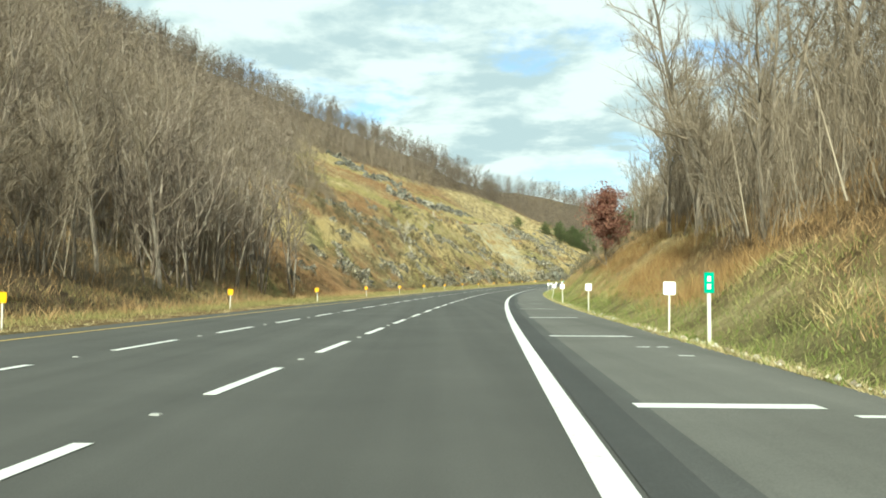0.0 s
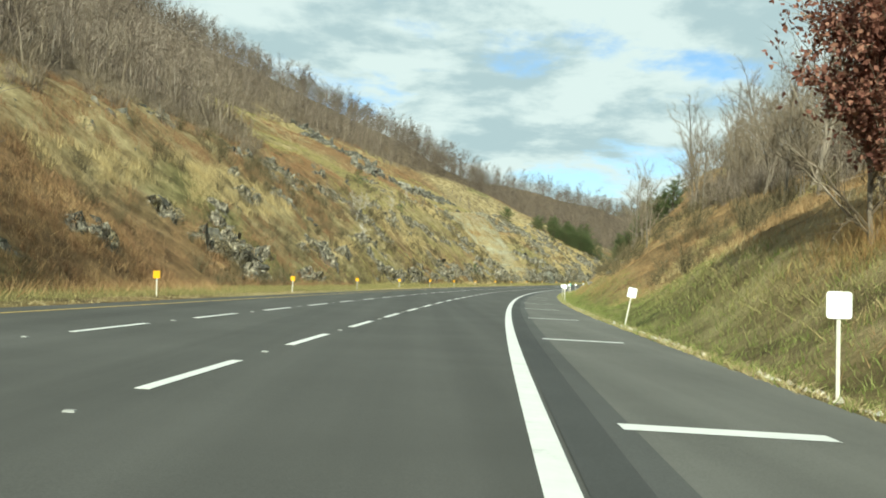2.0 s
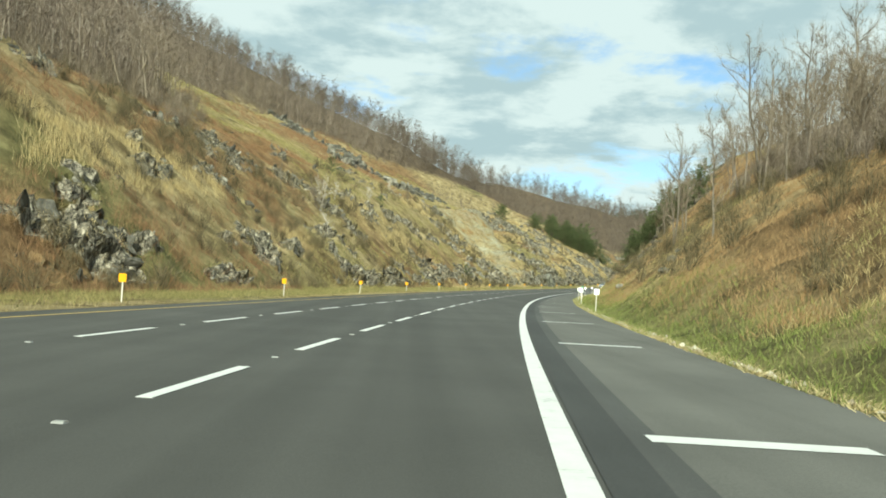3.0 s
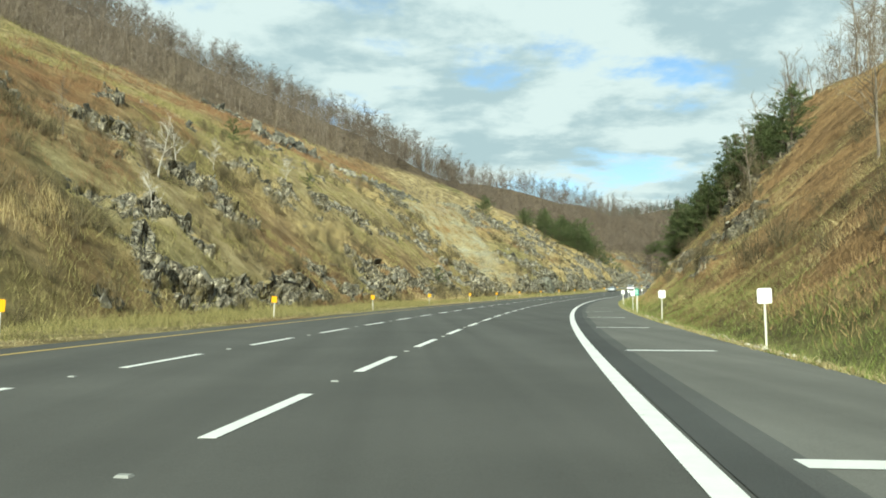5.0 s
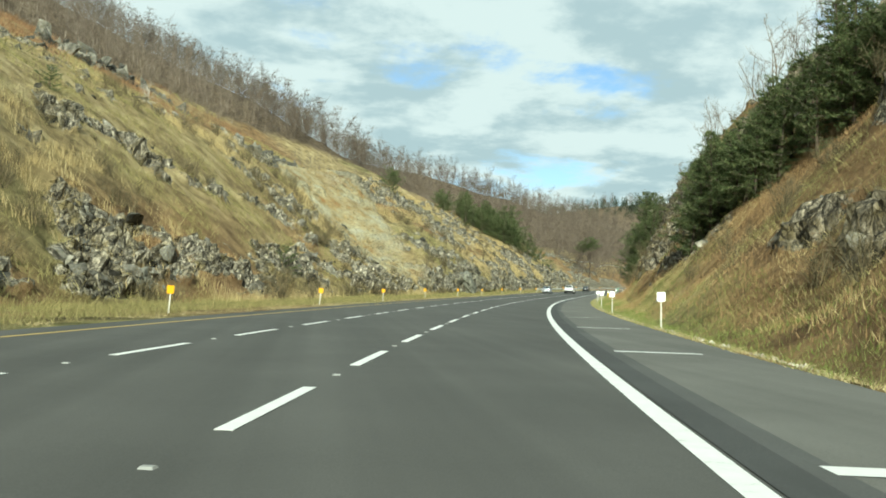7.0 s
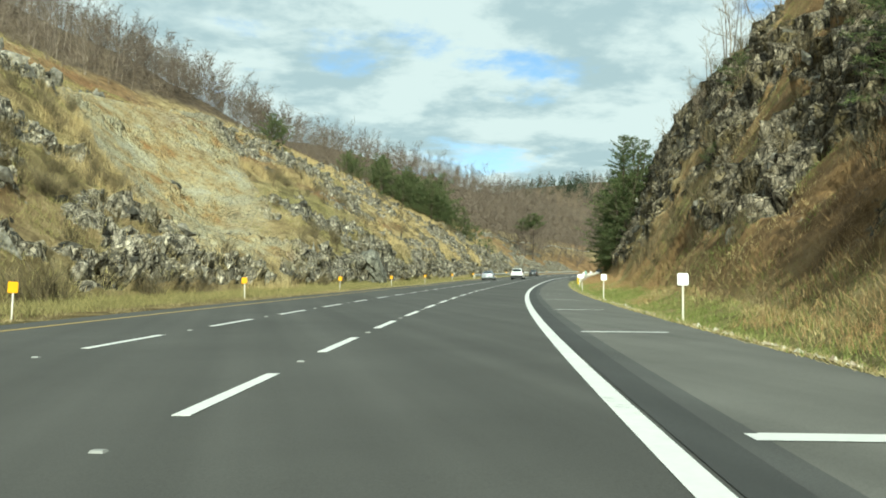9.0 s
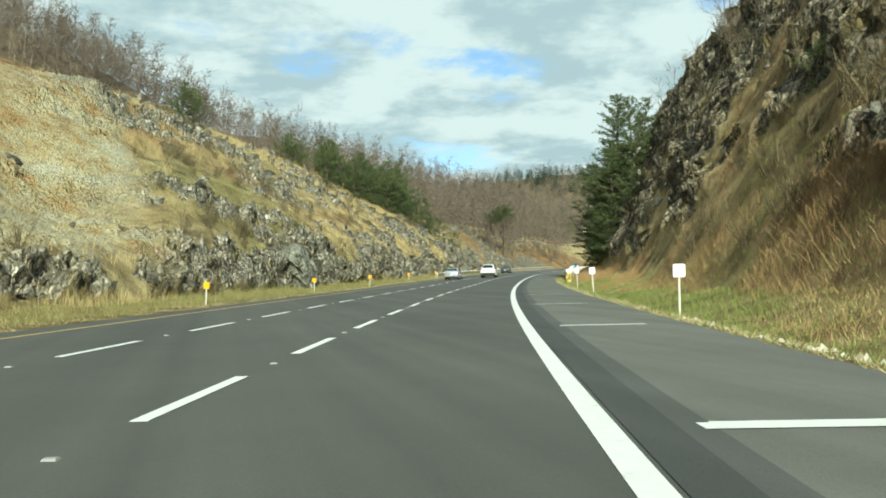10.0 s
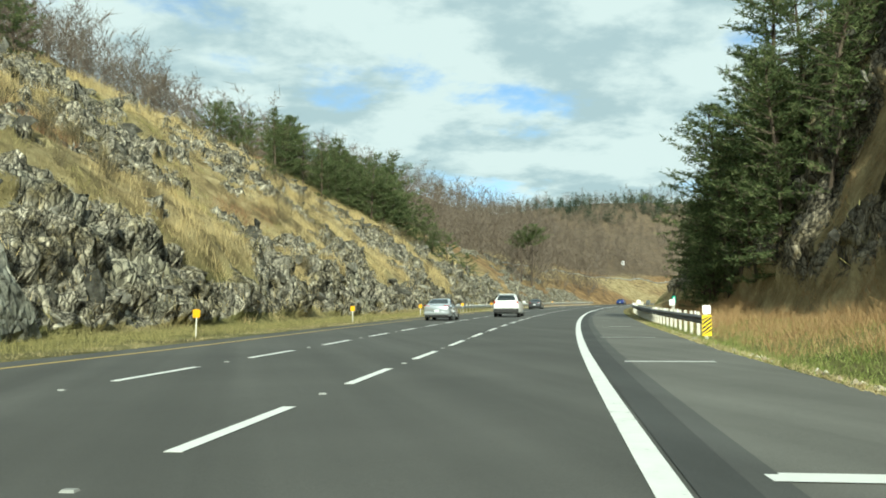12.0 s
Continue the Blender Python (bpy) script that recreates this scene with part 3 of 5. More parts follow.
def tube(segs, sides):
    """Tapered prisms along segments: rows of p0, p1, r0, r1."""
    segs = np.asarray(segs, float)
    p0, p1, r0, r1 = segs[:, 0:3], segs[:, 3:6], segs[:, 6], segs[:, 7]
    ax = p1 - p0
    ax /= np.linalg.norm(ax, axis=1)[:, None] + 1e-9
    ref = np.where(np.abs(ax[:, 2:3]) < 0.9, np.array([[0, 0, 1.0]]), np.array([[1.0, 0, 0]]))
    u = np.cross(ax, ref)
    u /= np.linalg.norm(u, axis=1)[:, None]
    v = np.cross(ax, u)
    ang = np.arange(sides) * 2 * np.pi / sides
    ring = u[:, None] * np.cos(ang)[None, :, None] + v[:, None] * np.sin(ang)[None, :, None]
    V = np.concatenate([p0[:, None] + ring * r0[:, None, None], p1[:, None] + ring * r1[:, None, None]], 1)
    k = np.arange(sides)
    t = np.concatenate([np.stack([k, (k + 1) % sides, sides + k], 1), np.stack([(k + 1) % sides, sides + (k + 1) % sides, sides + k], 1)])
    T = t[None] + (np.arange(len(segs)) * 2 * sides)[:, None, None]
    return V.reshape(-1, 3), T.reshape(-1, 3)


def spikes(base, tip, width, rng):
    """One thin triangle from each base to its tip."""
    base, tip = np.asarray(base, float), np.asarray(tip, float)
    ax = tip - base
    side = np.cross(ax, rng.normal(size=ax.shape))
    side /= np.linalg.norm(side, axis=1)[:, None] + 1e-9
    w = np.asarray(width).reshape(-1, 1) * 0.5
    V = np.stack([base - side * w, base + side * w, tip], 1).reshape(-1, 3)
    return V, np.arange(len(V)).reshape(-1, 3)


def merge(parts):
    Vs, Ts, n = [], [], 0
    for V, T in parts:
        Vs.append(V)
        Ts.append(T + n)
        n += len(V)
    return np.concatenate(Vs), np.concatenate(Ts)


def branch_line(rng, p, way, length, r0, r1, n, wander, lift):
    """A wandering line as segments."""
    segs, way = [], np.array(way, float)
    for k in range(n):
        way = way + rng.normal(size=3) * wander + np.array([0, 0, lift])
        way /= np.linalg.norm(way)
        q = p + way * length / n
        a, b = r0 + (r1 - r0) * k / n, r0 + (r1 - r0) * (k + 1) / n
        segs.append([*p, *q, a, b])
        p = q
    return segs


def bare_tree(seed, height, limbs=17, stems=1, lean=0.05, twigs=5, start=0.26, girth=0.0115):
    """Trunk and crown arrays of a leafless tree."""
    rng = np.random.default_rng(seed)
    trunk, limb, sub, tb, tt, tw = [], [], [], [], [], []
    for st in range(stems):
        h = height * (1 if st == 0 else rng.uniform(0.7, 0.95))
        way = np.array([rng.normal() * lean, rng.normal() * lean, 1.0]) + (0 if stems == 1 else 1) * np.append(rng.normal(size=2) * 0.16, 0)
        line = branch_line(rng, np.array([rng.normal() * 0.12 * (stems > 1), rng.normal() * 0.12 * (stems > 1), -0.4]), way, h, h * girth, h * 0.002, 9, 0.055, 0.02)
        trunk += line
        L = np.array(line)
        for k in range(limbs):
            f = start + (0.97 - start) * (k + rng.uniform(0, 1)) / limbs
            i = min(int(f * 9), 8)
            p = L[i, :3] + (L[i, 3:6] - L[i, :3]) * (f * 9 - i)
            a = rng.uniform(0, 2 * math.pi)
            rise = rng.uniform(0.55, 1.3)
            ll = h * (0.36 * (1 - f) + 0.12) * rng.uniform(0.7, 1.25)
            bl = branch_line(rng, p, (math.cos(a), math.sin(a), rise), ll, h * girth * (1 - f) * 0.45 + 0.010, 0.008, 4, 0.20, 0.10)
            limb += bl
            for q in bl:
                for _ in range(2):
                    pp = np.array(q[:3]) + (np.array(q[3:6]) - np.array(q[:3])) * rng.uniform(0, 1)
                    w = (np.array(q[3:6]) - np.array(q[:3])) / (ll / 4) + rng.normal(size=3) * 0.55 + np.array([0, 0, 0.2])
                    sl = branch_line(rng, pp, w, ll * rng.uniform(0.25, 0.5), 0.014, 0.006, 2, 0.22, 0.08)
                    sub += sl
                    for g in sl:
                        g0, g1 = np.array(g[:3]), np.array(g[3:6])
                        for _ in range(twigs):
                            b = g0 + (g1 - g0) * rng.uniform(0, 1)
                            tb.append(b)
                            tt.append(b + ((g1 - g0) / np.linalg.norm(g1 - g0) + rng.normal(size=3) * 0.6 + np.array([0, 0, 0.25])) * rng.uniform(0.25, 0.6))
                            tw.append(0.016)
    return tube(trunk, 6), merge([tube(limb, 4), tube(sub, 3), spikes(tb, tt, tw, rng)])


def conifer(seed, height, spread=0.34, ragged=0.4, start=0.06, lean=0.03, dense=1.0, broad=1.7):
    """Trunk with boughs, and needle sprays, of a broad ragged pine or cedar."""
    rng = np.random.default_rng(seed)
    trunk = branch_line(rng, np.array([0, 0, -0.3]), (rng.normal() * lean, rng.normal() * lean, 1), height, height * 0.018, 0.025, 8, 0.03, 0.02)
    L = np.array(trunk)
    bough, nb, nt, nw = [], [], [], []
    whorls = int(height * 1.7)
    for k in range(whorls):
        f = start + (0.98 - start) * (k + rng.uniform(-0.3, 0.3)) / (whorls - 1)
        f = min(max(f, 0.03), 0.985)
        i = min(int(f * 8), 7)
        p = L[i, :3] + (L[i, 3:6] - L[i, :3]) * (f * 8 - i)
        reach = height * spread * (1 - f ** broad) ** 0.9 * min(1.0, 0.55 + f * 1.6) + 0.35
        a0 = rng.uniform(0, 6.28)
        for j in range(5):
            if rng.uniform() < ragged * 0.45:
                continue
            a = a0 + j * 1.257 + rng.normal() * 0.25
            ll = reach * rng.uniform(1 - ragged, 1 + ragged * 0.7)
            bl = branch_line(rng, p, (math.cos(a), math.sin(a), 0.55 * f + 0.02), ll, 0.035, 0.010, 3, 0.13, 0.05)
            bough += bl
            B = np.array(bl)
            for u in rng.uniform(0.15, 1.0, max(7, int(ll * 9 * dense))):
                m = min(int(u * 3), 2)
                c = B[m, :3] + (B[m, 3:6] - B[m, :3]) * (u * 3 - m) + rng.normal(size=3) * np.array([0.16, 0.16, 0.07])
                w = (B[m, 3:6] - B[m, :3]) / (ll / 3)
                for _ in range(5):
                    nb.append(c)
                    dirn = w * 0.45 + rng.normal(size=3) * np.array([0.8, 0.8, 0.45]) + np.array([0, 0, 0.25])
                    nt.append(c + dirn / np.linalg.norm(dirn) * rng.uniform(0.2, 0.45))
                    nw.append(rng.uniform(0.035, 0.085))
    return merge([tube(trunk, 6), tube(bough, 3)]), spikes(nb, nt, nw, rng)


def leafy(seed, crown, n, size):
    """Small leaves round the twig tips of a crown."""
    rng = np.random.default_rng(seed)
    V = crown[0]
    c = V[rng.integers(len(V) // 2, len(V), n)] + rng.normal(size=(n, 3)) * 0.10
    u = rng.normal(size=(n, 3))
    u /= np.linalg.norm(u, axis=1)[:, None]
    w = np.cross(u, rng.normal(size=(n, 3)))
    w /= np.linalg.norm(w, axis=1)[:, None]
    s = rng.uniform(0.6, 1.3, (n, 1)) * size
    P = np.stack([c - u * s, c + w * s * 0.55, c + u * s, c - w * s * 0.55], 1).reshape(-1, 3)
    k = np.arange(n)[:, None] * 4
    return P, np.concatenate([k + [[0, 1, 2]], k + [[0, 2, 3]]])


def bark_material(name, dark, light, scale=7.0):
    m = Mat(name, 0.9, 0, 0.15)
    n = m.noise(scale, 6, 0.65, stretch=(1, 1, 0.25))
    c = m.ramp(n, [(0.3, dark), (0.7, light)])
    m.color(m.mix(0.5, c, m.ramp(m.random(), [(0.0, (0.6, 0.6, 0.62)), (1.0, (1.3, 1.25, 1.2))]), "MULTIPLY"))
    m.bump(n, 0.6, 0.02)
    return m.m


def tone_material(name, stops, rough=0.9, spec=0.12, by="island", through=0.0):
    """Leaves, twigs and blades: each piece with its own tone."""
    m = Mat(name, rough, 0, spec)
    m.color(m.ramp(m.island() if by == "island" else m.random(), stops))
    if through:
        m.b.inputs["Subsurface Weight"].default_value = 0.0
        t = m.n("ShaderNodeBsdfTranslucent")
        src = m.b.inputs["Base Color"].links[0].from_socket
        m.link(src, t.inputs[0])
        x = m.n("ShaderNodeMixShader", Fac=through)
        m.link(m.b.outputs[0], x.inputs[1])
        m.link(t.outputs[0], x.inputs[2])
        m.link(x.outputs[0], m.nt.nodes["Material Output"].inputs[0])
    return m.m


M_BARK = bark_material("grey_bark", (0.10, 0.085, 0.065), (0.36, 0.31, 0.25))
M_SNAG = bark_material("bleached_wood", (0.34, 0.31, 0.26), (0.68, 0.64, 0.56))
M_TWIG = tone_material("bare_twigs", [(0.0, (0.115, 0.090, 0.062)), (0.6, (0.225, 0.182, 0.132)), (1.0, (0.380, 0.320, 0.245))])
M_DARK_TWIG = tone_material("dark_twigs", [(0.0, (0.058, 0.054, 0.030)), (0.6, (0.140, 0.114, 0.066)), (1.0, (0.256, 0.204, 0.120))])
M_FAR_TWIG = tone_material("far_twigs", [(0.0, (0.110, 0.086, 0.066)), (0.7, (0.225, 0.182, 0.142)), (1.0, (0.39, 0.335, 0.27))])
M_DISTANT_TWIG = tone_material("distant_twigs", [(0.0, (0.115, 0.092, 0.072)), (0.7, (0.165, 0.134, 0.105)), (1.0, (0.24, 0.20, 0.16))])
M_FAR_PINE = tone_material("far_pine_needles", [(0.0, (0.030, 0.044, 0.030)), (0.6, (0.060, 0.080, 0.052)), (1.0, (0.105, 0.125, 0.080))])
M_PINE_BARK = bark_material("pine_bark", (0.05, 0.04, 0.03), (0.16, 0.125, 0.095))
M_NEEDLE = tone_material("pine_needles", [(0.0, (0.060, 0.088, 0.038)), (0.6, (0.150, 0.190, 0.080)), (1.0, (0.27, 0.30, 0.135))], through=0.42)
M_RUSSET = tone_material("russet_leaves", [(0.0, (0.14, 0.062, 0.050)), (0.6, (0.26, 0.118, 0.088)), (1.0, (0.40, 0.215, 0.15))], through=0.2)
M_STRAW = tone_material("dry_grass", [(0.0, (0.29, 0.218, 0.105)), (0.5, (0.56, 0.44, 0.215)), (1.0, (0.74, 0.61, 0.33))], through=0.25)
M_OLIVE = tone_material("olive_grass", [(0.0, (0.16, 0.150, 0.060)), (0.5, (0.34, 0.302, 0.125)), (1.0, (0.54, 0.465, 0.21))], through=0.25)
M_VERGE = tone_material("verge_grass", [(0.0, (0.12, 0.160, 0.038)), (0.5, (0.235, 0.280, 0.078)), (1.0, (0.42, 0.42, 0.165))], through=0.25)
M_OCHRE = tone_material("ochre_stems", [(0.0, (0.17, 0.098, 0.045)), (0.5, (0.34, 0.21, 0.088)), (1.0, (0.55, 0.375, 0.17))], through=0.2)
M_LITTER = tone_material("pale_litter", [(0.0, (0.22, 0.17, 0.11)), (0.5, (0.45, 0.40, 0.31)), (1.0, (0.68, 0.64, 0.54))])
M_MEDIAN = tone_material("median_weeds", [(0.0, (0.15, 0.142, 0.055)), (0.5, (0.29, 0.262, 0.108)), (1.0, (0.48, 0.415, 0.19))], through=0.25)
M_RED_BRUSH = tone_material("red_brush_stems", [(0.0, (0.17, 0.092, 0.052)), (0.5, (0.285, 0.168, 0.090)), (1.0, (0.42, 0.275, 0.145))], through=0.15)
M_PALE = tone_material("mown_straw", [(0.0, (0.30, 0.235, 0.10)), (1.0, (0.66, 0.56, 0.32))], through=0.2)
M_RUST = tone_material("rust_brush", [(0.0, (0.27, 0.165, 0.080)), (0.5, (0.40, 0.262, 0.130)), (1.0, (0.52, 0.36, 0.185))], through=0.15)


def tree_thing(name, label, trunk, crown, extra, m, mats, category="tree", group=""):
    ob = new(name)
    for pname, arr, mat in (("trunk", trunk, mats[0]), ("crown", crown, mats[1])) + tuple(extra):
        p = new(pname, tri_mesh(pname, *arr, mat))
        p.parent = ob
    ob.matrix_basis = m
    return tagged(ob, label, category, group)


def stand(s, d, sink=0.0, turn=0.0, size=1.0, tilt=(0, 0)):
    x, y, z = surface(np.array([float(s)]), np.array([float(d)]))
    return pose(float(x[0]), float(y[0]), float(z[0]) - sink, tilt[0], tilt[1], turn) @ Matrix.Diagonal((size, size, size, 1))


def put(ob, m):
    """A copy of a thing at a pose that also holds its size."""
    c = copy_thing(ob, m)
    c.matrix_basis = m
    return c


def scatter(n, s0, s1, d0, d1, keep=None, gap=0.0, rng=RNG):
    """Stations and offsets spread at random, with a least distance."""
    out = []
    S, D = rng.uniform(s0, s1, n), rng.uniform(d0, d1, n)
    if keep is not None:
        k = keep(S, D)
        S, D = S[k], D[k]
    if not gap:
        return S, D
    for s, d in zip(S, D):
        if all((s - a) ** 2 + (d - b) ** 2 > gap * gap for a, b in out):
            out.append((s, d))
    o = np.array(out).reshape(-1, 2)
    return o[:, 0], o[:, 1]


def spread_copies(kinds, X, Y, Z, rng, lo, hi):
    """Arrays of many copies of a few plants, each turned and sized at random."""
    out = []
    pick = rng.integers(0, len(kinds), len(X))
    for k, (V, T) in enumerate(kinds):
        idx = np.nonzero(pick == k)[0]
        a, f = rng.uniform(0, 6.28, len(idx)), rng.uniform(lo, hi, len(idx))
        x = (V[None, :, 0] * np.cos(a)[:, None] - V[None, :, 1] * np.sin(a)[:, None]) * f[:, None] + X[idx, None]
        y = (V[None, :, 0] * np.sin(a)[:, None] + V[None, :, 1] * np.cos(a)[:, None]) * f[:, None] + Y[idx, None]
        z = V[None, :, 2] * f[:, None] + Z[idx, None]
        out.append((np.stack([x, y, z], -1).reshape(-1, 3), (T[None] + (np.arange(len(idx)) * len(V))[:, None, None]).reshape(-1, 3)))
    return merge(out)


def top_left(s):
    return np.interp(s, KS, L_TOP) / np.interp(s, KS, L_CUT) + np.interp(s, KS, L_TOE)


def top_right(s):
    return np.interp(s, KS, R_TOP) / np.interp(s, KS, R_CUT) + np.interp(s, KS, R_TOE) + 1.6


def woods_edge(s):
    """How far left of the road the woods begin."""
    return np.interp(s, WOODS_AT, WOODS_FROM)


def woods_near():
    specs = [(11, 14, dict(limbs=20)), (12, 12, dict(limbs=19, lean=0.12)), (13, 16, dict(limbs=21, start=0.35)), (14, 10, dict(limbs=13, stems=3, girth=0.009)), (15, 13, dict(limbs=15, stems=2, lean=0.1, girth=0.010)), (16, 8, dict(limbs=11, stems=5, girth=0.008))]
    kinds = []
    for seed, h, kw in specs:
        t, c = bare_tree(seed, h, **kw)
        kinds.append((tree_thing("bare_tree", "leafless grey-brown deciduous tree on the leaf-strewn bank", t, c, (), stand(-60, -30 - seed), (M_BARK, M_TWIG), "tree", "bare trees on the banks")))
    places = []
    S, D = scatter(1200, -8, 80, -48, -17.0, None, 2.6)
    places += [(s, d, 0.95) for s, d in zip(S, D) if s < 76 + (-d - 16) * 0.3][:120]
    S, D = scatter(700, -4, 64, 9.6, 36, lambda s, d: d > 9.6 + np.maximum(0, s - 28) * 0.13, 2.4)
    places += [(s, d, 0.85) for s, d in zip(S, D)][:88]
    S, D = scatter(700, 66, 185, 14.0, 38, lambda s, d: d > np.interp(s, [66, 90, 130, 185], [14, 15, 17, 22]), 2.6)
    places += [(s, d, 0.72) for s, d in zip(S, D)][:100]
    places += [(47 + 2.4 * k, 11.6 + (k * 5 % 4) * 0.9 + 0.1 * k, 0.85) for k in range(9)]
    for s, d, f in places:
        put(kinds[RNG.integers(len(kinds))], stand(s, d, 0.1, RNG.uniform(0, 360), f * RNG.uniform(0.7, 1.15), (RNG.normal() * 4, RNG.normal() * 4)))
    # pale dead trees standing on the cut
    for seed, s, d, h in ((51, 183.5, -27.5, 4.6), (52, 193, -31, 3.4), (53, 201, -31.5, 3.0), (54, 176, -24, 2.6), (55, 222, -33, 2.8), (56, 262, -42, 3.2), (57, 243, 12.6, 4.5)):
        t, c = bare_tree(seed, h, limbs=9, twigs=1, start=0.3, girth=0.02)
        tree_thing("dead_tree", "pale barkless dead tree standing on the slope", t, c, (), stand(s, d, 0.1, 40 * seed), (M_SNAG, M_SNAG), "tree", "dead trees on the cut")
    # lone small trees on the cut
    for s, d, k, f in ((183, -27.5, 3, 0.42), (203, 16.2, 1, 0.5), (312, 17.8, 3, 0.50), (176, -30, 1, 0.3), (150, 13.0, 4, 0.75), (128, 12.5, 1, 0.62), (186, -28, 1, 0.32), (262, -38, 1, 0.3), (156, 14.5, 0, 0.55), (168, 16, 0, 0.55)):
        put(kinds[k], stand(s, d, 0.1, RNG.uniform(0, 360), f))


def far_woods():
    """Hillside woods too many to count."""
    rng = np.random.default_rng(23)
    kinds = []
    for k in range(8):
        h = rng.uniform(9, 13)
        line = branch_line(rng, np.array([0, 0, -0.5]), (rng.normal() * 0.07, rng.normal() * 0.07, 1), h, 0.085, 0.02, 4, 0.06, 0.02)
        L = np.array(line)
        b, t, w = [], [], []
        for j in range(22):
            f = rng.uniform(0.03, 0.98)
            i = min(int(f * 4), 3)
            p = L[i, :3] + (L[i, 3:6] - L[i, :3]) * (f * 4 - i)
            a = rng.uniform(0, 6.28)
            way = np.array([math.cos(a), math.sin(a), rng.uniform(0.8, 1.8)])
            ll = h * (0.17 * (1 - f) + 0.075)
            q = p + way * ll
            b.append(p), t.append(q), w.append(0.06)
            for _ in range(5):
                u = rng.uniform(0.3, 1.0)
                c = p + (q - p) * u
                b.append(c), t.append(c + (way * 0.4 + rng.normal(size=3) * 0.6) * rng.uniform(0.5, 1.2)), w.append(rng.uniform(0.05, 0.10))
        kinds.append(merge([tube(line, 3), spikes(b, t, w, rng)]))
    low = []
    for k in range(8):
        b, t, w = [], [], []
        for _ in range(34):
            a, lean = rng.uniform(0, 6.28), rng.uniform(0.1, 0.75)
            q = np.array([math.cos(a) * lean, math.sin(a) * lean, 1.0]) * rng.uniform(4.5, 9.5)
            p = rng.normal(size=3) * np.array([0.9, 0.9, 0.0])
            b.append(p), t.append(p + q), w.append(0.16)
            for _ in range(7):
                c = p + q * rng.uniform(0.2, 0.95)
                b.append(c), t.append(c + (q / 9 + rng.normal(size=3) * 0.45) * rng.uniform(1.2, 3.2)), w.append(rng.uniform(0.08, 0.14))
        low.append(spikes(b, t, w, rng))
    saplings = []
    for k in range(6):
        b, t, w = [], [], []
        for _ in range(22):
            a, lean = rng.uniform(0, 6.28), rng.uniform(0.05, 0.4)
            q = np.array([math.cos(a) * lean, math.sin(a) * lean, 1.0]) * rng.uniform(2.5, 6.0)
            p = rng.normal(size=3) * np.array([1.2, 1.2, 0.0])
            b.append(p), t.append(p + q), w.append(0.042)
            for _ in range(13):
                c = p + q * rng.uniform(0.15, 0.97)
                b.append(c), t.append(c + (q / 6 + rng.normal(size=3) * 0.5) * rng.uniform(0.3, 1.0)), w.append(rng.uniform(0.012, 0.024))
        saplings.append(spikes(b, t, w, rng))
    sets = [scatter(11500, -20, 480, -300, -30, lambda s, d: -d > woods_edge(s) + 2, 0, rng),
            scatter(1500, -100, 440, 22, 150, lambda s, d: (d > np.where(s < 70, 33, top_right(s) + 5)), 0, rng),
            scatter(900, 450, 700, -150, -46, lambda s, d: -d > top_left(s) + 15, 0, rng),
            scatter(130, 492, 565, -44, -19, None, 0, rng)]
    S, D = np.concatenate([a for a, _ in sets]), np.concatenate([b for _, b in sets])
    far_kinds = []
    for V, T in kinds:
        V = V[24:].reshape(-1, 3, 3)[::2 if len(far_kinds) % 2 else 1]
        ctr = V.mean(1, keepdims=True)
        V = (ctr + (V - ctr) * np.array([1.5, 1.5, 1.25])).reshape(-1, 3)
        far_kinds.append((V, np.arange(len(V)).reshape(-1, 3)))
    X, Y, Z = surface(S, D)
    close = np.where(D < 0, -D < woods_edge(S) + 35, D < top_right(S) + 30) & (S < 420)
    tagged(new("hillside_woods", tri_mesh("hillside_woods", *spread_copies(kinds, X[close], Y[close], Z[close], rng, 0.7, 1.2), M_FAR_TWIG)), "leafless brown woods covering the hillsides", "woods", kind="stuff")
    tagged(new("upper_woods", tri_mesh("upper_woods", *spread_copies(far_kinds, X[~close], Y[~close], Z[~close], rng, 0.75, 1.25), M_DISTANT_TWIG)), "leafless grey-brown woods high on the hillsides", "woods", kind="stuff")
    S, D = scatter(420, 395, 470, -95, -36, lambda s, d: -d > top_left(s) + 7, 0, rng)
    X, Y, Z = surface(S, D)
    tagged(new("brow_saplings", tri_mesh("brow_saplings", *spread_copies(kinds, X, Y, Z, rng, 0.16, 0.34), M_DISTANT_TWIG)), "low leafless brown saplings behind the brow", "woods", kind="stuff")
    S, D = scatter(5200, 560, 1300, -520, -60, None, 0, rng)
    S2, D2 = scatter(700, 500, 1100, 40, 260, None, 0, rng)
    X, Y, Z = surface(np.concatenate([S, S2]), np.concatenate([D, D2]))
    tagged(new("distant_woods", tri_mesh("distant_woods", *spread_copies(far_kinds, X, Y, Z, rng, 0.7, 1.1), M_DISTANT_TWIG)), "leafless brown woods on the distant hill", "woods", kind="stuff")
    # finer trees along the brow of both cuts
    fine = [merge(list(bare_tree(300 + k, 9, limbs=6 if k % 2 else 9, twigs=1, stems=1 + k % 2, girth=0.009))) for k in range(6)]
    S1 = rng.uniform(85, 420, 170)
    D1 = -woods_edge(S1) - rng.uniform(-2, 14, 170)
    S2 = rng.uniform(180, 400, 60)
    D2 = top_right(S2) + rng.uniform(1, 12, 60)
    X, Y, Z = surface(np.concatenate([S1, S2]), np.concatenate([D1, D2]))
    tagged(new("brow_woods", tri_mesh("brow_woods", *spread_copies(fine, X, Y, Z, rng, 0.6, 1.25), M_TWIG)), "leafless brown trees along the brow of the cuts", "woods", kind="stuff")
    S1 = rng.uniform(85, 400, 650)
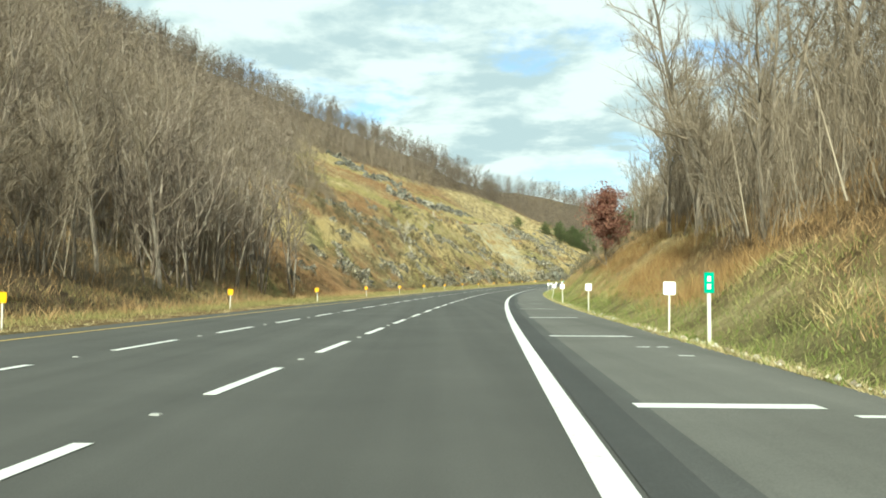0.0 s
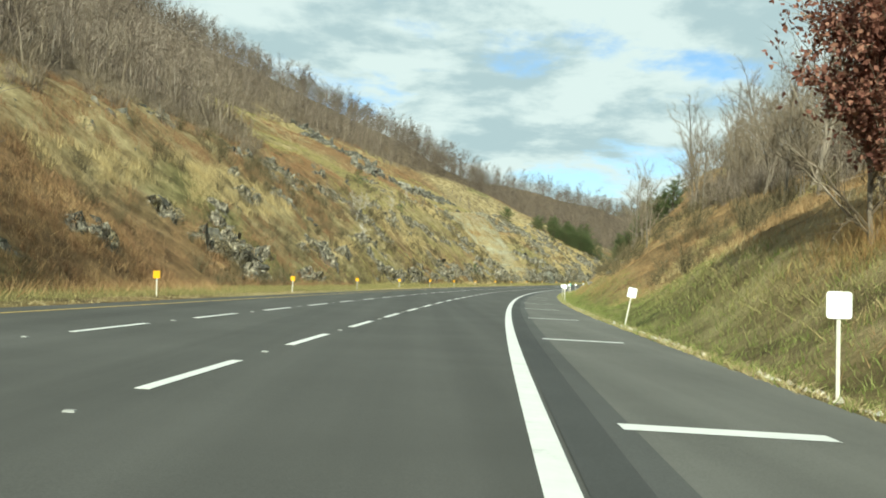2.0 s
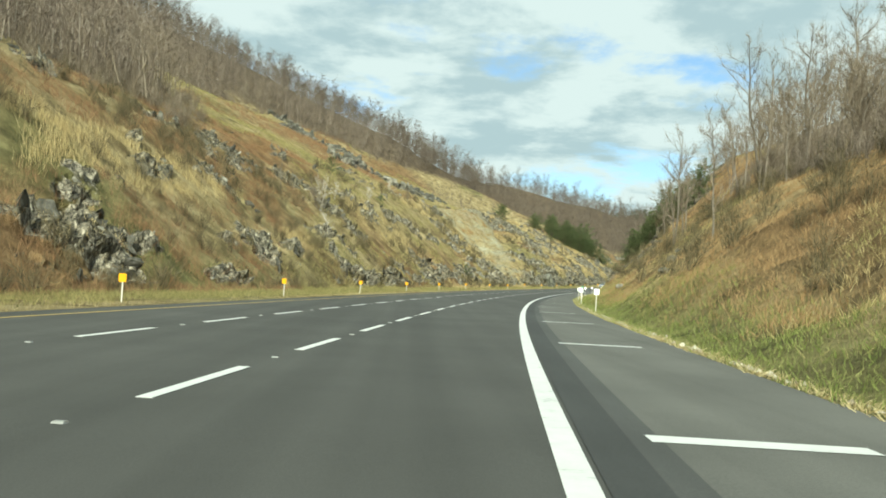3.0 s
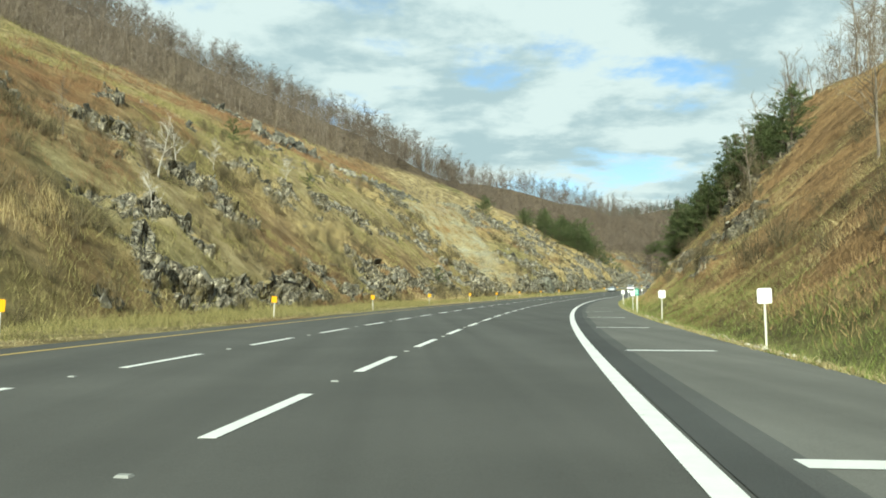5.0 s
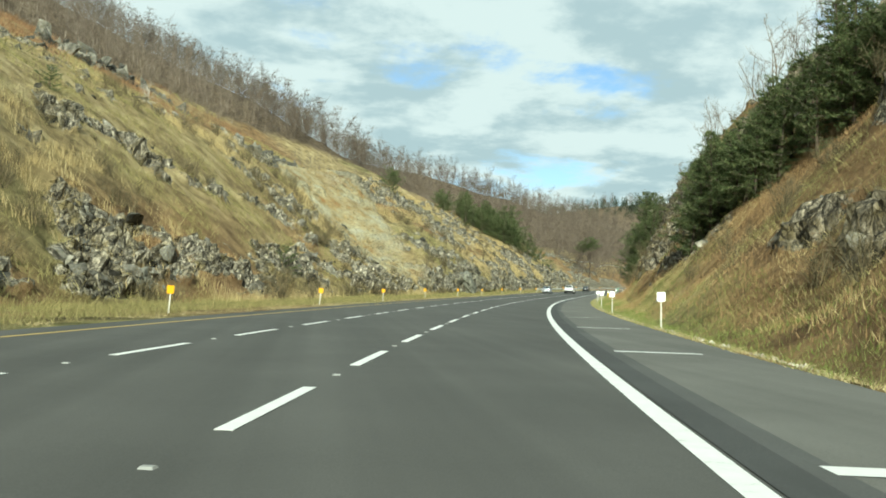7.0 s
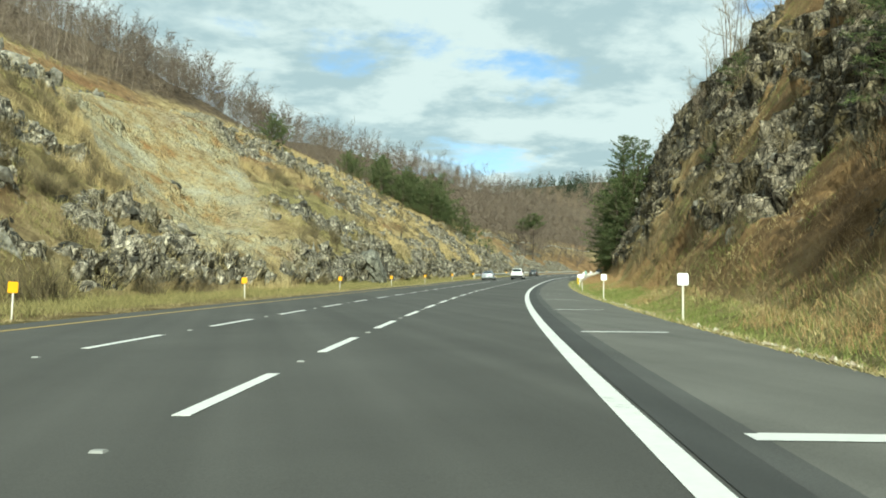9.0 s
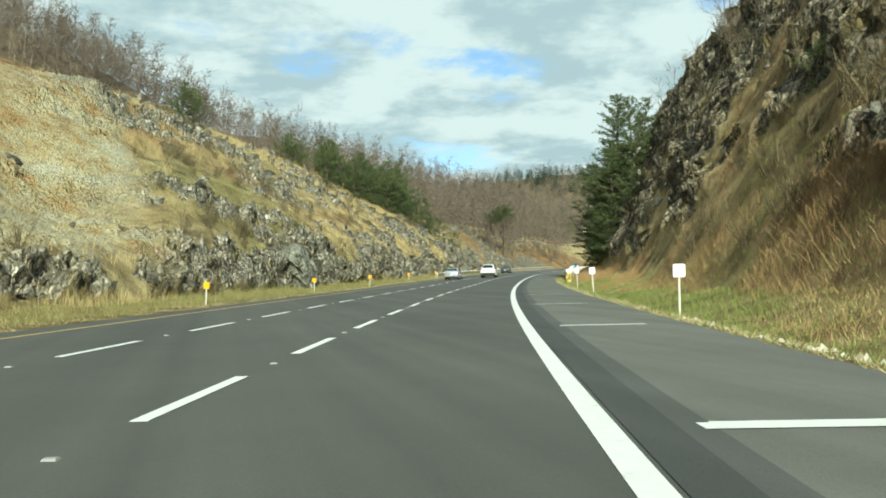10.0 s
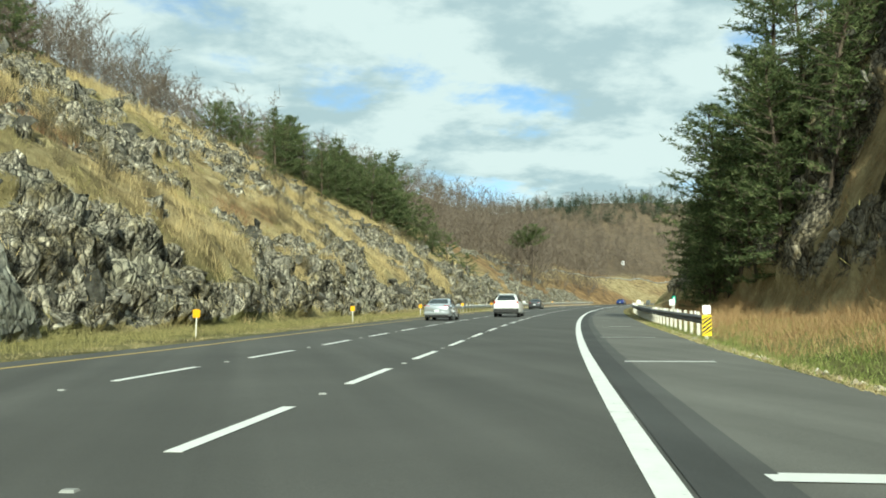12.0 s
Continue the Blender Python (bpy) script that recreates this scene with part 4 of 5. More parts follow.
    D1 = -woods_edge(S1) - rng.uniform(-4.0, 9, 650)
    X, Y, Z = surface(S1, D1)
    tagged(new("brow_shrubs", tri_mesh("brow_shrubs", *spread_copies(low, X, Y, Z - 0.1, rng, 0.10, 0.26), M_TWIG)), "low leafless brown shrubs along the brow", "brush", kind="stuff")
    S1, D1 = scatter(420, -8, 66, -40, -17.5, lambda s, d: s < 62 + (-d - 17) * 0.4, 0, rng)
    S2, D2 = scatter(400, -4, 62, 9.5, 24, lambda s, d: d > 9.6 + np.maximum(0, s - 28) * 0.13, 0, rng)
    X, Y, Z = surface(np.concatenate([S1, S2]), np.concatenate([D1, D2]))
    tagged(new("undergrowth", tri_mesh("undergrowth", *spread_copies(saplings, X, Y, Z - 0.1, rng, 0.3, 1.0), M_TWIG)), "tangled leafless undergrowth beneath the roadside trees", "brush", kind="stuff")
    S1, D1 = scatter(100, 8, 66, -34, -18.5, lambda s, d: s < 63 + (-d - 17) * 0.3, 0, rng)
    S2, D2 = scatter(100, 46, 79, -25, -16.0, None, 0, rng)
    S1, D1 = np.concatenate([S1, S2]), np.concatenate([D1, D2])
    X, Y, Z = surface(S1, D1)
    tagged(new("bank_thicket", tri_mesh("bank_thicket", *spread_copies(fine, X, Y, Z - 0.2, rng, 0.7, 1.3), M_FAR_TWIG)), "dense leafless thicket on the wooded banks", "woods", kind="stuff")
    S1, D1 = scatter(700, 62, 190, 13.0, 34, lambda s, d: d > np.interp(s, [62, 85, 130, 190], [14, 16, 18, 23]), 0, rng)
    X, Y, Z = surface(S1, D1)
    tagged(new("bank_brush", tri_mesh("bank_brush", *spread_copies(low, X, Y, Z - 0.1, rng, 0.12, 0.28), M_FAR_TWIG)), "leafless brown brush under the trees of the bank", "brush", kind="stuff")
    S1, D1 = scatter(2600, 80, 440, -50, -16, lambda s, d: (-d < top_left(s) + 3) & (rock_amount(s, d, ground_base(s, d)) < 0.6) & (scar_amount(s, d, ground_base(s, d)) < 0.2) & (fbm(s * 0.09, d * 0.13, 4, 77) > 0.05), 0, rng)
    S2, D2 = scatter(600, 70, 330, 9.0, 30, lambda s, d: fbm(s * 0.06, d * 0.09, 3, 78) > 0.0, 0, rng)
    X, Y, Z = surface(np.concatenate([S1, S2]), np.concatenate([D1, D2]))
    tagged(new("slope_shrubs", tri_mesh("slope_shrubs", *spread_copies(low, X, Y, Z - 0.05, rng, 0.07, 0.20), M_DARK_TWIG)), "small dark leafless shrubs dotted over the slopes", "brush", kind="stuff")
    # dark pines along the far skyline
    V, _ = conifer(77, 11, 0.30, 0.4, dense=0.5)[1]
    V = V.reshape(-1, 3, 3)[::24]
    ctr = V.mean(1, keepdims=True)
    V = (ctr + (V - ctr) * 4.6).reshape(-1, 3)
    T = np.arange(len(V)).reshape(-1, 3)
    S, D = scatter(9000, 560, 1250, -460, -70, None, 0, rng)
    X, Y, Z = surface(S, D)
    hi = np.argsort(-(Z + 34 * fbm(X * 0.006, Y * 0.006, 2, 83)))[:1300]
    hi = hi[noise1(X[hi] * 0.02, Y[hi] * 0.02, 87) > -0.35]
    tagged(new("skyline_pines", tri_mesh("skyline_pines", *spread_copies([(V, T), (V * np.array([1.35, 1.35, 0.8]), T)], X[hi], Y[hi], Z[hi], rng, 0.35, 0.95), M_FAR_PINE)), "dark green pines along the distant ridge", "woods", kind="stuff")


def evergreens():
    kinds = []
    for seed, h, kw in ((31, 8, {}), (32, 9, dict(spread=0.30, ragged=0.5)), (33, 6, dict(spread=0.42, ragged=0.4)), (34, 13, dict(spread=0.36, ragged=0.55, start=0.10, broad=2.2, dense=1.3)), (35, 6.5, dict(spread=0.50, ragged=0.45, broad=3.2, dense=1.2)), (36, 8, dict(spread=0.40, ragged=0.5, broad=2.8, dense=1.1)), (37, 13, dict(spread=0.34, ragged=0.5, start=0.66, broad=3.0, dense=1.5))):
        t, n = conifer(seed, h, **kw)
        kinds.append(tree_thing("evergreen_tree", "dark green ragged conifer on the rocky cut slope", t, n, (), stand(-70, -40 - seed), (M_PINE_BARK, M_NEEDLE), "tree", "conifers on the cut"))

    def row(k, s, d, f):
        put(kinds[k], stand(s, d, 0.2, RNG.uniform(0, 360), f, (RNG.normal() * 4, RNG.normal() * 4)))
    # thicket on the slope before the high cliff
    for j in range(50):
        u = RNG.uniform(0, 1)
        row((0, 1, 5, 0, 1)[RNG.integers(5)], 233.5 - 17 * u + RNG.normal() * 2.0, 10.4 + 8.5 * u + abs(RNG.normal()) * 2.0, RNG.uniform(0.45, 0.85))
    for s, d, k, f in ((251, 13.2, 0, 0.6), (254, 14.6, 1, 0.6), (249, 15.4, 0, 0.7), (257, 16.5, 5, 0.6)):
        row(k, s, d, f)
    # tall stand farther on
    for s, d, k, f in ((350, 10.8, 3, 0.85), (355, 10.6, 3, 0.72), (343, 12.7, 3, 0.95), (349, 11.9, 3, 0.85), (338, 11.7, 1, 1.0), (346, 10.9, 1, 1.0), (352, 10.7, 1, 0.95), (356, 11.4, 3, 0.7), (341, 10.6, 2, 0.95), (348, 10.2, 2, 0.9), (360, 10.9, 1, 0.9), (366, 11.4, 1, 0.8), (335, 13.2, 1, 0.9), (344, 13.9, 3, 0.75), (354, 10.1, 2, 0.85), (372, 11.2, 0, 0.85), (337, 10.8, 0, 0.8), (350, 13.2, 0, 1.0), (333, 12.1, 2, 0.9), (339, 14.2, 1, 0.9), (346, 11.8, 3, 0.8), (351, 9.9, 2, 0.7), (358, 10.1, 0, 0.7), (342, 11.5, 1, 0.95)):
        row(k, s, d, f)
    # broad thicket over the opposite cut
    for j in range(58):
        u = RNG.uniform(0, 1)
        row((4, 5, 5, 1, 0)[RNG.integers(5)], 398 + 32 * u + RNG.normal() * 4, -38.0 + 9 * u + RNG.normal() * 2.6, RNG.uniform(0.6, 1.1) * (1.35 if j % 6 == 0 else 1.0))
    for s, d, k, f in ((430, -25.5, 4, 0.7), (434, -23.0, 4, 0.75), (437, -20.5, 4, 0.6), (428, -28, 5, 0.8), (388, -40, 4, 0.75), (392, -41, 5, 0.7), (351, -40.5, 4, 0.85), (356, -41, 4, 0.8), (225, -41, 4, 0.5), (243, -19.5, 4, 0.42), (232, -34, 4, 0.3), (500, -22, 6, 1.15), (497, -23.5, 6, 0.95), (288, 17.0, 4, 0.45), (281, 13.6, 4, 0.3)):
        row(k, s, d, f)
    t, c = bare_tree(41, 5.6, limbs=24, start=0.08, twigs=5)
    tree_thing("russet_tree", "small tree holding its russet-brown leaves, on the grass bank", t, c, (("foliage", leafy(42, c, 14000, 0.072), M_RUSSET),), stand(69.5, 9.5, 0.25, 0, 1.12), (M_BARK, M_TWIG))


def blades(name, label, S, D, n, height, width, mat, spread=0.25, lean=0.45, seed=1, sink=0.03, cat="grass"):
    """Tufts of thin blades on the ground, n to each place."""
    rng = np.random.default_rng(seed)
    S, D = np.repeat(S, n), np.repeat(D, n)
    S, D = S + rng.normal(size=len(S)) * spread, D + rng.normal(size=len(D)) * spread
    D = np.where((D > 4.95) & (D < 5.15), 5.2, D)
    ok = (D > SHOULDER_R - 0.03) | (D < SHOULDER_L + 0.05)
    S, D = S[ok], D[ok]
    X, Y, Z = surface(S, D)
    base = np.stack([X, Y, Z - sink], -1)
    h = height * rng.uniform(0.45, 1.25, len(S))
    tip = base + np.stack([rng.normal(size=len(S)) * lean * h, rng.normal(size=len(S)) * lean * h, h], -1)
    V, T = spikes(base, tip, width * rng.uniform(0.6, 1.4, len(S)), rng)
    return tagged(new(name, tri_mesh(name, V, T, mat)), label, cat, kind="stuff")


def grasses():
    rng = np.random.default_rng(61)
    not_rock = lambda s, d: (rock_amount(s, d, ground_base(s, d)) < 0.42) & (scar_amount(s, d, ground_base(s, d)) < 0.55)
    on_left = lambda s, d: not_rock(s, d) & (-d < np.minimum(top_left(s) + 4, woods_edge(s) + 2))
    clump = lambda s, d: fbm(s * 0.42, d * 0.55, 3, 62) + rng.normal(size=len(s)) * 0.25 > -0.08
    S, D = scatter(55000, 55, 450, -54, -15.8, lambda s, d: on_left(s, d) & clump(s, d), 0, rng)
    hue = fbm(S * 0.045, D * 0.08, 4, 65) + np.interp(S, [60, 100, 130, 230, 290, 340], [0.30, 0.15, -0.25, -0.18, 0.30, 0.42])
    red = fbm(S * 0.03, D * 0.07, 3, 69) + np.interp(S, [60, 90, 115, 150, 200, 300], [1.0, 0.75, 0.45, 0.15, -0.1, -0.5]) + np.clip((ground_base(S, D) / np.interp(S, KS, L_TOP) - 0.55) * 1.6, 0, 0.5) * (S < 215)
    rust, tall = red > 0.45, hue > 0.10
    g = tall & ~rust
    blades("dry_grass", "tall straw-coloured dry grass on the cut slope", S[g], D[g], 15, 0.85, 0.022, M_STRAW, 0.28, 0.26, 2)
    g = ~tall & ~rust
    blades("olive_grass", "low olive and tan weeds between the ledges", S[g], D[g], 12, 0.45, 0.024, M_OLIVE, 0.42, 0.5, 3)
    blades("red_brush", "reddish-brown brush on the cut slope", S[rust], D[rust], 15, 0.60, 0.020, M_RED_BRUSH, 0.35, 0.40, 11, cat="brush")
    # the open hillside above the cut
    S, D = scatter(16000, 180, 395, -124, -42, lambda s, d: not_rock(s, d) & (-d < woods_edge(s) + 3) & (-d > top_left(s) + 2), 0, rng)
    hue = fbm(S * 0.03, D * 0.05, 4, 63) + np.interp(S, [180, 260, 330], [0.35, 0.1, -0.15])
    g = hue > 0.25
    blades("hill_brush", "reddish-brown brush on the open hillside above the cut", S[g], D[g], 10, 0.8, 0.05, M_RED_BRUSH, 0.6, 0.5, 15, cat="brush")
    blades("hill_grass", "olive and tan grass on the open hillside above the cut", S[~g], D[~g], 9, 0.6, 0.05, M_OLIVE, 0.6, 0.5, 16)
    # tufts rooted in the joints of the ledges
    S, D = scatter(9000, 110, 440, -48, -14.5, lambda s, d: ~not_rock(s, d) & (fbm(s * 0.3, d * 0.4, 3, 57) > 0.05), 0, rng)
    blades("ledge_grass", "straw tufts rooted between the rock ledges", S, D, 10, 0.5, 0.024, M_STRAW, 0.25, 0.35, 13)
    S, D = scatter(3500, 190, 420, 9.0, 32, lambda s, d: ~not_rock(s, d) & (fbm(s * 0.3, d * 0.4, 3, 58) > 0.1), 0, rng)
    blades("cliff_grass", "olive tufts rooted in the dark cliff", S, D, 10, 0.4, 0.024, M_OLIVE, 0.25, 0.45, 14)
    S, D = scatter(11000, -2, 345, 5.25, 9.0, not_rock, 0, rng)
    blades("verge_grass", "green and yellow roadside grass verge", S, D, 10, 0.20, 0.014, M_VERGE, 0.22, 0.5, 4)
    S, D = scatter(5200, 0, 345, 5.18, 5.75, None, 0, rng)
    blades("mown_edge", "pale mown straw along the pavement edge", S, D, 8, 0.12, 0.018, M_PALE, 0.12, 0.9, 5)
    S, D = scatter(14000, 10, 420, -17.2, -10.3, not_rock, 0, rng)
    g = D < -11.5
    blades("median_grass", "olive roadside grass below the rock cut", S[g], D[g], 14, 0.27, 0.016, M_MEDIAN, 0.3, 0.5, 6)
    blades("mown_median_edge", "pale mown straw along the yellow line", S[~g], D[~g], 8, 0.10, 0.022, M_PALE, 0.15, 0.9, 7)
    # bank beside the shoulder: rust brush, straw, olive in patches
    S, D = scatter(26000, -4, 245, 7.2, 30, not_rock, 0, rng)
    hue = 1.7 * fbm(S * 0.10, D * 0.16, 4, 66) + np.interp(S, [0, 70, 90, 150, 215, 250, 345], [0.75, 0.7, 0.20, 0.16, 0.10, 0.0, 0.30]) + np.clip((D - 9) * 0.14, -0.3, 0.45) * np.clip((230 - S) / 30, 0, 1)
    g = hue > 0.28
    blades("rust_brush", "rust-brown dead brush and stems on the bank", S[g], D[g], 16, 0.30, 0.016, M_RUST, 0.4, 0.5, 8, cat="brush")
    g = (hue <= 0.28) & (hue > -0.12)
    blades("bank_grass", "straw-coloured grass on the bank beside the shoulder", S[g], D[g], 13, 0.36, 0.015, M_STRAW, 0.3, 0.65, 9)
    g = hue <= -0.12
    blades("bank_weeds", "olive weeds on the bank beside the shoulder", S[g], D[g], 13, 0.30, 0.015, M_OLIVE, 0.3, 0.7, 12)
    S, D = scatter(26000, 222, 385, 6.6, 22, not_rock, 0, rng)
    hue = 1.6 * fbm(S * 0.16, D * 0.3, 3, 68) + np.clip((D - 8.2) * 0.3, -0.5, 0.1)
    for g, name, label, mat, h in ((hue > 0.25, "cliff_brush", "rust-brown brush at the foot of the cliff", M_RUST, 0.30), ((hue <= 0.25) & (hue > -0.2), "cliff_straw", "tan grass at the foot of the cliff", M_STRAW, 0.24), (hue <= -0.2, "cliff_weeds", "green and olive weeds at the foot of the cliff", M_VERGE, 0.20)):
        blades(name, label, S[g], D[g], 12, h * 0.8, 0.014, mat, 0.25, 0.5, 23, cat="brush" if mat is M_RUST else "grass")
    S, D = scatter(4200, 242, 375, 7.3, 10.4, lambda s, d: not_rock(s, d) & (d > np.interp(s, [242, 300, 330], [8.4, 8.0, 7.3])) & (fbm(s * 0.2, d * 0.3, 3, 64) > 0.02), 0, rng)
    blades("foot_brush", "tall rust-brown dead brush at the foot of the cliff", S, D, 14, 0.58, 0.012, M_RUST, 0.4, 0.5, 24, cat="brush")
    S, D = scatter(7000, -4, 74, 7.4, 16, lambda s, d: (d > 7.5 + np.maximum(0, s - 45) * 0.05) & (fbm(s * 0.16, d * 0.3, 3, 67) > -0.05), 0, rng)
    blades("tall_brush", "tall ochre dead stems under the bare trees", S, D, 17, 0.85, 0.009, M_OCHRE, 0.45, 0.4, 21, cat="brush")
    S, D = scatter(5000, -20, 100, -40, -13.5, None, 0, rng)
    blades("leaf_brush", "brown dead brush under the roadside trees", S, D, 10, 0.6, 0.028, M_RUST, 0.4, 0.5, 10, cat="brush")


def edge_litter():
    """Pale crumbs of gravel and leaf litter along the pavement edge, too many to count."""
    rng = np.random.default_rng(44)
    n = 2600
    S = rng.uniform(4, 335, n)
    D = SHOULDER_R + 0.16 + np.abs(rng.normal(size=n)) * 0.16
    ok = fbm(S * 0.5, D * 0, 2, 45) > -0.25
    S, D = S[ok], D[ok]
    X, Y, Z = surface(S, D)
    chunk = np.array([(1, 0, 0), (-0.5, 0.9, 0), (-0.6, -0.8, 0), (0.1, 0.1, 0.8), (0, 0, -0.5)])
    T = np.array([(0, 1, 3), (1, 2, 3), (2, 0, 3), (1, 0, 4), (2, 1, 4), (0, 2, 4)])
    a, f = rng.uniform(0, 6.28, len(S)), 0.025 + 0.075 * rng.uniform(0, 1, len(S)) ** 2
    V = chunk[None] * (1 + rng.normal(size=(len(S), 5, 3)) * 0.25) * f[:, None, None]
    x = V[..., 0] * np.cos(a)[:, None] - V[..., 1] * np.sin(a)[:, None] + X[:, None]
    y = V[..., 0] * np.sin(a)[:, None] + V[..., 1] * np.cos(a)[:, None] + Y[:, None]
    P = np.stack([x, y, V[..., 2] + Z[:, None] + 0.02], -1).reshape(-1, 3)
    tagged(new("edge_litter", tri_mesh("edge_litter", P, (T[None] + (np.arange(len(S)) * 5)[:, None, None]).reshape(-1, 3), M_LITTER)), "pale gravel and leaf crumbs along the pavement edge", "gravel", kind="stuff")


# ---- loose rock and ledges ----
def rock_material():
    m = Mat("ledge_rock", 0.9, 0, 0.2)
    n = m.noise(2.2, 8, 0.7)
    f = m.noise(11.0, 5, 0.7)
    c = m.ramp(n, [(0.34, (0.028, 0.027, 0.024)), (0.46, (0.13, 0.126, 0.108)), (0.60, (0.28, 0.270, 0.236)), (0.73, (0.60, 0.585, 0.53))])
    c = m.mix(m.range(f, 0.50, 0.68), c, (0.17, 0.15, 0.085))
    m.color(m.mix(0.85, c, m.ramp(m.island(), [(0.0, (0.16, 0.16, 0.155)), (0.5, (0.70, 0.69, 0.67)), (1.0, (1.7, 1.67, 1.6))]), "MULTIPLY"))
    m.bump(m.mix(0.4, n, f), 0.8, 0.12)
    return m.m


def slab_material():
    m = Mat("pale_slab_rock", 0.9, 0, 0.2)
    n = m.noise(1.4, 8, 0.65)
    c = m.ramp(n, [(0.3, (0.12, 0.12, 0.10)), (0.5, (0.23, 0.232, 0.195)), (0.7, (0.37, 0.368, 0.315))])
    joint = m.cells(0.9, (1, 1, 0.6))
    face = m.cells(2.6, (1.2, 1.2, 0.7))
    c = m.mix(0.7, c, m.ramp(face[0], [(0.0, (0.45, 0.44, 0.42)), (0.5, (1.0, 0.98, 0.94)), (1.0, (1.7, 1.66, 1.56))]), "MULTIPLY")
    m.color(m.mix(m.range(joint[1], 0.0, 0.05, 0.8, 0.0), c, (0.04, 0.038, 0.032)))
    m.bump(m.mix(0.5, n, m.range(face[1], 0.0, 0.3)), 1.0, 0.2)
    return m.m


M_ROCK, M_SLAB = rock_material(), slab_material()


def ledges():
    rng = np.random.default_rng(91)
    kinds = []
    for k in range(14):
        bm = bmesh.new()
        p = rng.normal(size=(13, 3))
        p /= np.linalg.norm(p, axis=1)[:, None]
        p *= rng.uniform(0.75, 1.05, (13, 1)) * np.array([1.5, 0.38, 0.8])
        for q in p:
            bm.verts.new(q)
        bmesh.ops.convex_hull(bm, input=bm.verts)
        for v in [v for v in bm.verts if not v.link_faces]:
            bm.verts.remove(v)
        bm.verts.index_update()
        V = np.array([v.co[:] for v in bm.verts])
        T = np.array([[v.index for v in f.verts] for f in bm.faces])
        bm.free()
        kinds.append((V, T))
    S, D = scatter(30000, 95, 440, -48, -14, None, 0, rng)
    S2, D2 = scatter(12000, 180, 420, 8.5, 34, None, 0, rng)
    S3, D3 = scatter(13000, 262, 392, -126, -52, None, 0, rng)
    S, D = np.concatenate([S, S2, S3]), np.concatenate([D, D2, D3])
    r = rock_amount(S, D, ground_base(S, D))
    ok = rng.uniform(0, 1, len(S)) < r * np.where(D < -52, 0.75, np.where((D < 0) & (S < 262), 0.42, 0.20)) * (1 - 0.8 * scar_amount(S, D, ground_base(S, D)))
    S, D = S[ok], D[ok]
    X, Y, Z = surface(S, D)
    size = 0.12 + 0.62 * rng.uniform(0, 1, len(S)) ** 3.0
    size = np.where(D > 0, np.minimum(size, 0.4), np.where(D < -52, size * 3.2, size))
    out, big = [], []
    order = np.argsort(-size * (1 - 0.012 * np.minimum(np.abs(D), 40)))
    for rank, i in enumerate(order):
        k = int(rng.integers(len(kinds)))
        V, T = kinds[k]
        head = float(heading(S[i]))
        m = Euler((rng.normal() * 0.5, 0.5 * (1 if D[i] < 0 else -1) + rng.normal() * 0.5, -head + 1.2 + rng.normal() * 1.0)).to_matrix()
        R = np.array(m) * size[i]
        if rank < 240:
            big.append((k, Matrix.Translation((X[i], Y[i], Z[i] - size[i] * 0.15)) @ m.to_4x4() @ Matrix.Scale(size[i], 4)))
        else:
            out.append((V @ R.T + np.array([X[i], Y[i], Z[i] - size[i] * 0.1]), T))
    tagged(new("ledge_rocks", tri_mesh("ledge_rocks", *merge(out), M_ROCK)), "angular grey rock fragments and ledges in the cut", "rock", kind="stuff")
    meshes = [tri_mesh("rock", V, T, M_ROCK) for V, T in kinds]
    face = tagged(new("rock_face"), "grey jagged rock outcrops of the road cut", "rock")
    # broad pale slabs leaning on the foot of the cut
    for st, d, z, w, h, turn in ((320.0, -16.7, 1.6, 3.0, 4.2, 12), (215.0, -18.9, 0.7, 2.2, 1.7, 10), (221.0, -19.4, 0.8, 1.8, 1.5, -14)):
        bm = bmesh.new()
        bmesh.ops.create_cube(bm, size=1.0)
        bmesh.ops.bevel(bm, geom=list(bm.edges), offset=0.16, segments=1, affect="EDGES")
        bmesh.ops.subdivide_edges(bm, edges=bm.edges[:], cuts=2, use_grid_fill=True)
        lean = rng.normal(size=3) * 0.12
        for v in bm.verts:
            v.co.x *= 1 - 0.25 * (v.co.z + 0.5) + 0.15 * math.sin(5 * v.co.z + st)
            v.co = Vector((v.co.x * w + lean[0] * v.co.z * h + rng.normal() * 0.10, v.co.y * 2.0 + rng.normal() * 0.10, v.co.z * h + rng.normal() * 0.12))
        me = bpy.data.meshes.new("slab")
        bm.to_mesh(me)
        bm.free()
        me.materials.append(M_SLAB)
        ob = new("slab", me)
        ob.parent = face
        ob.matrix_basis = along(st, d, z) @ pose(0, 0, 0, 0, -30, 90) @ pose(0, 0, 0, -12, turn, 0)
    for k, m in big:
        ob = new("rock", meshes[k])
        ob.parent = face
        ob.matrix_basis = m


woods_near()
far_woods()
evergreens()
grasses()
edge_litter()
ledges()


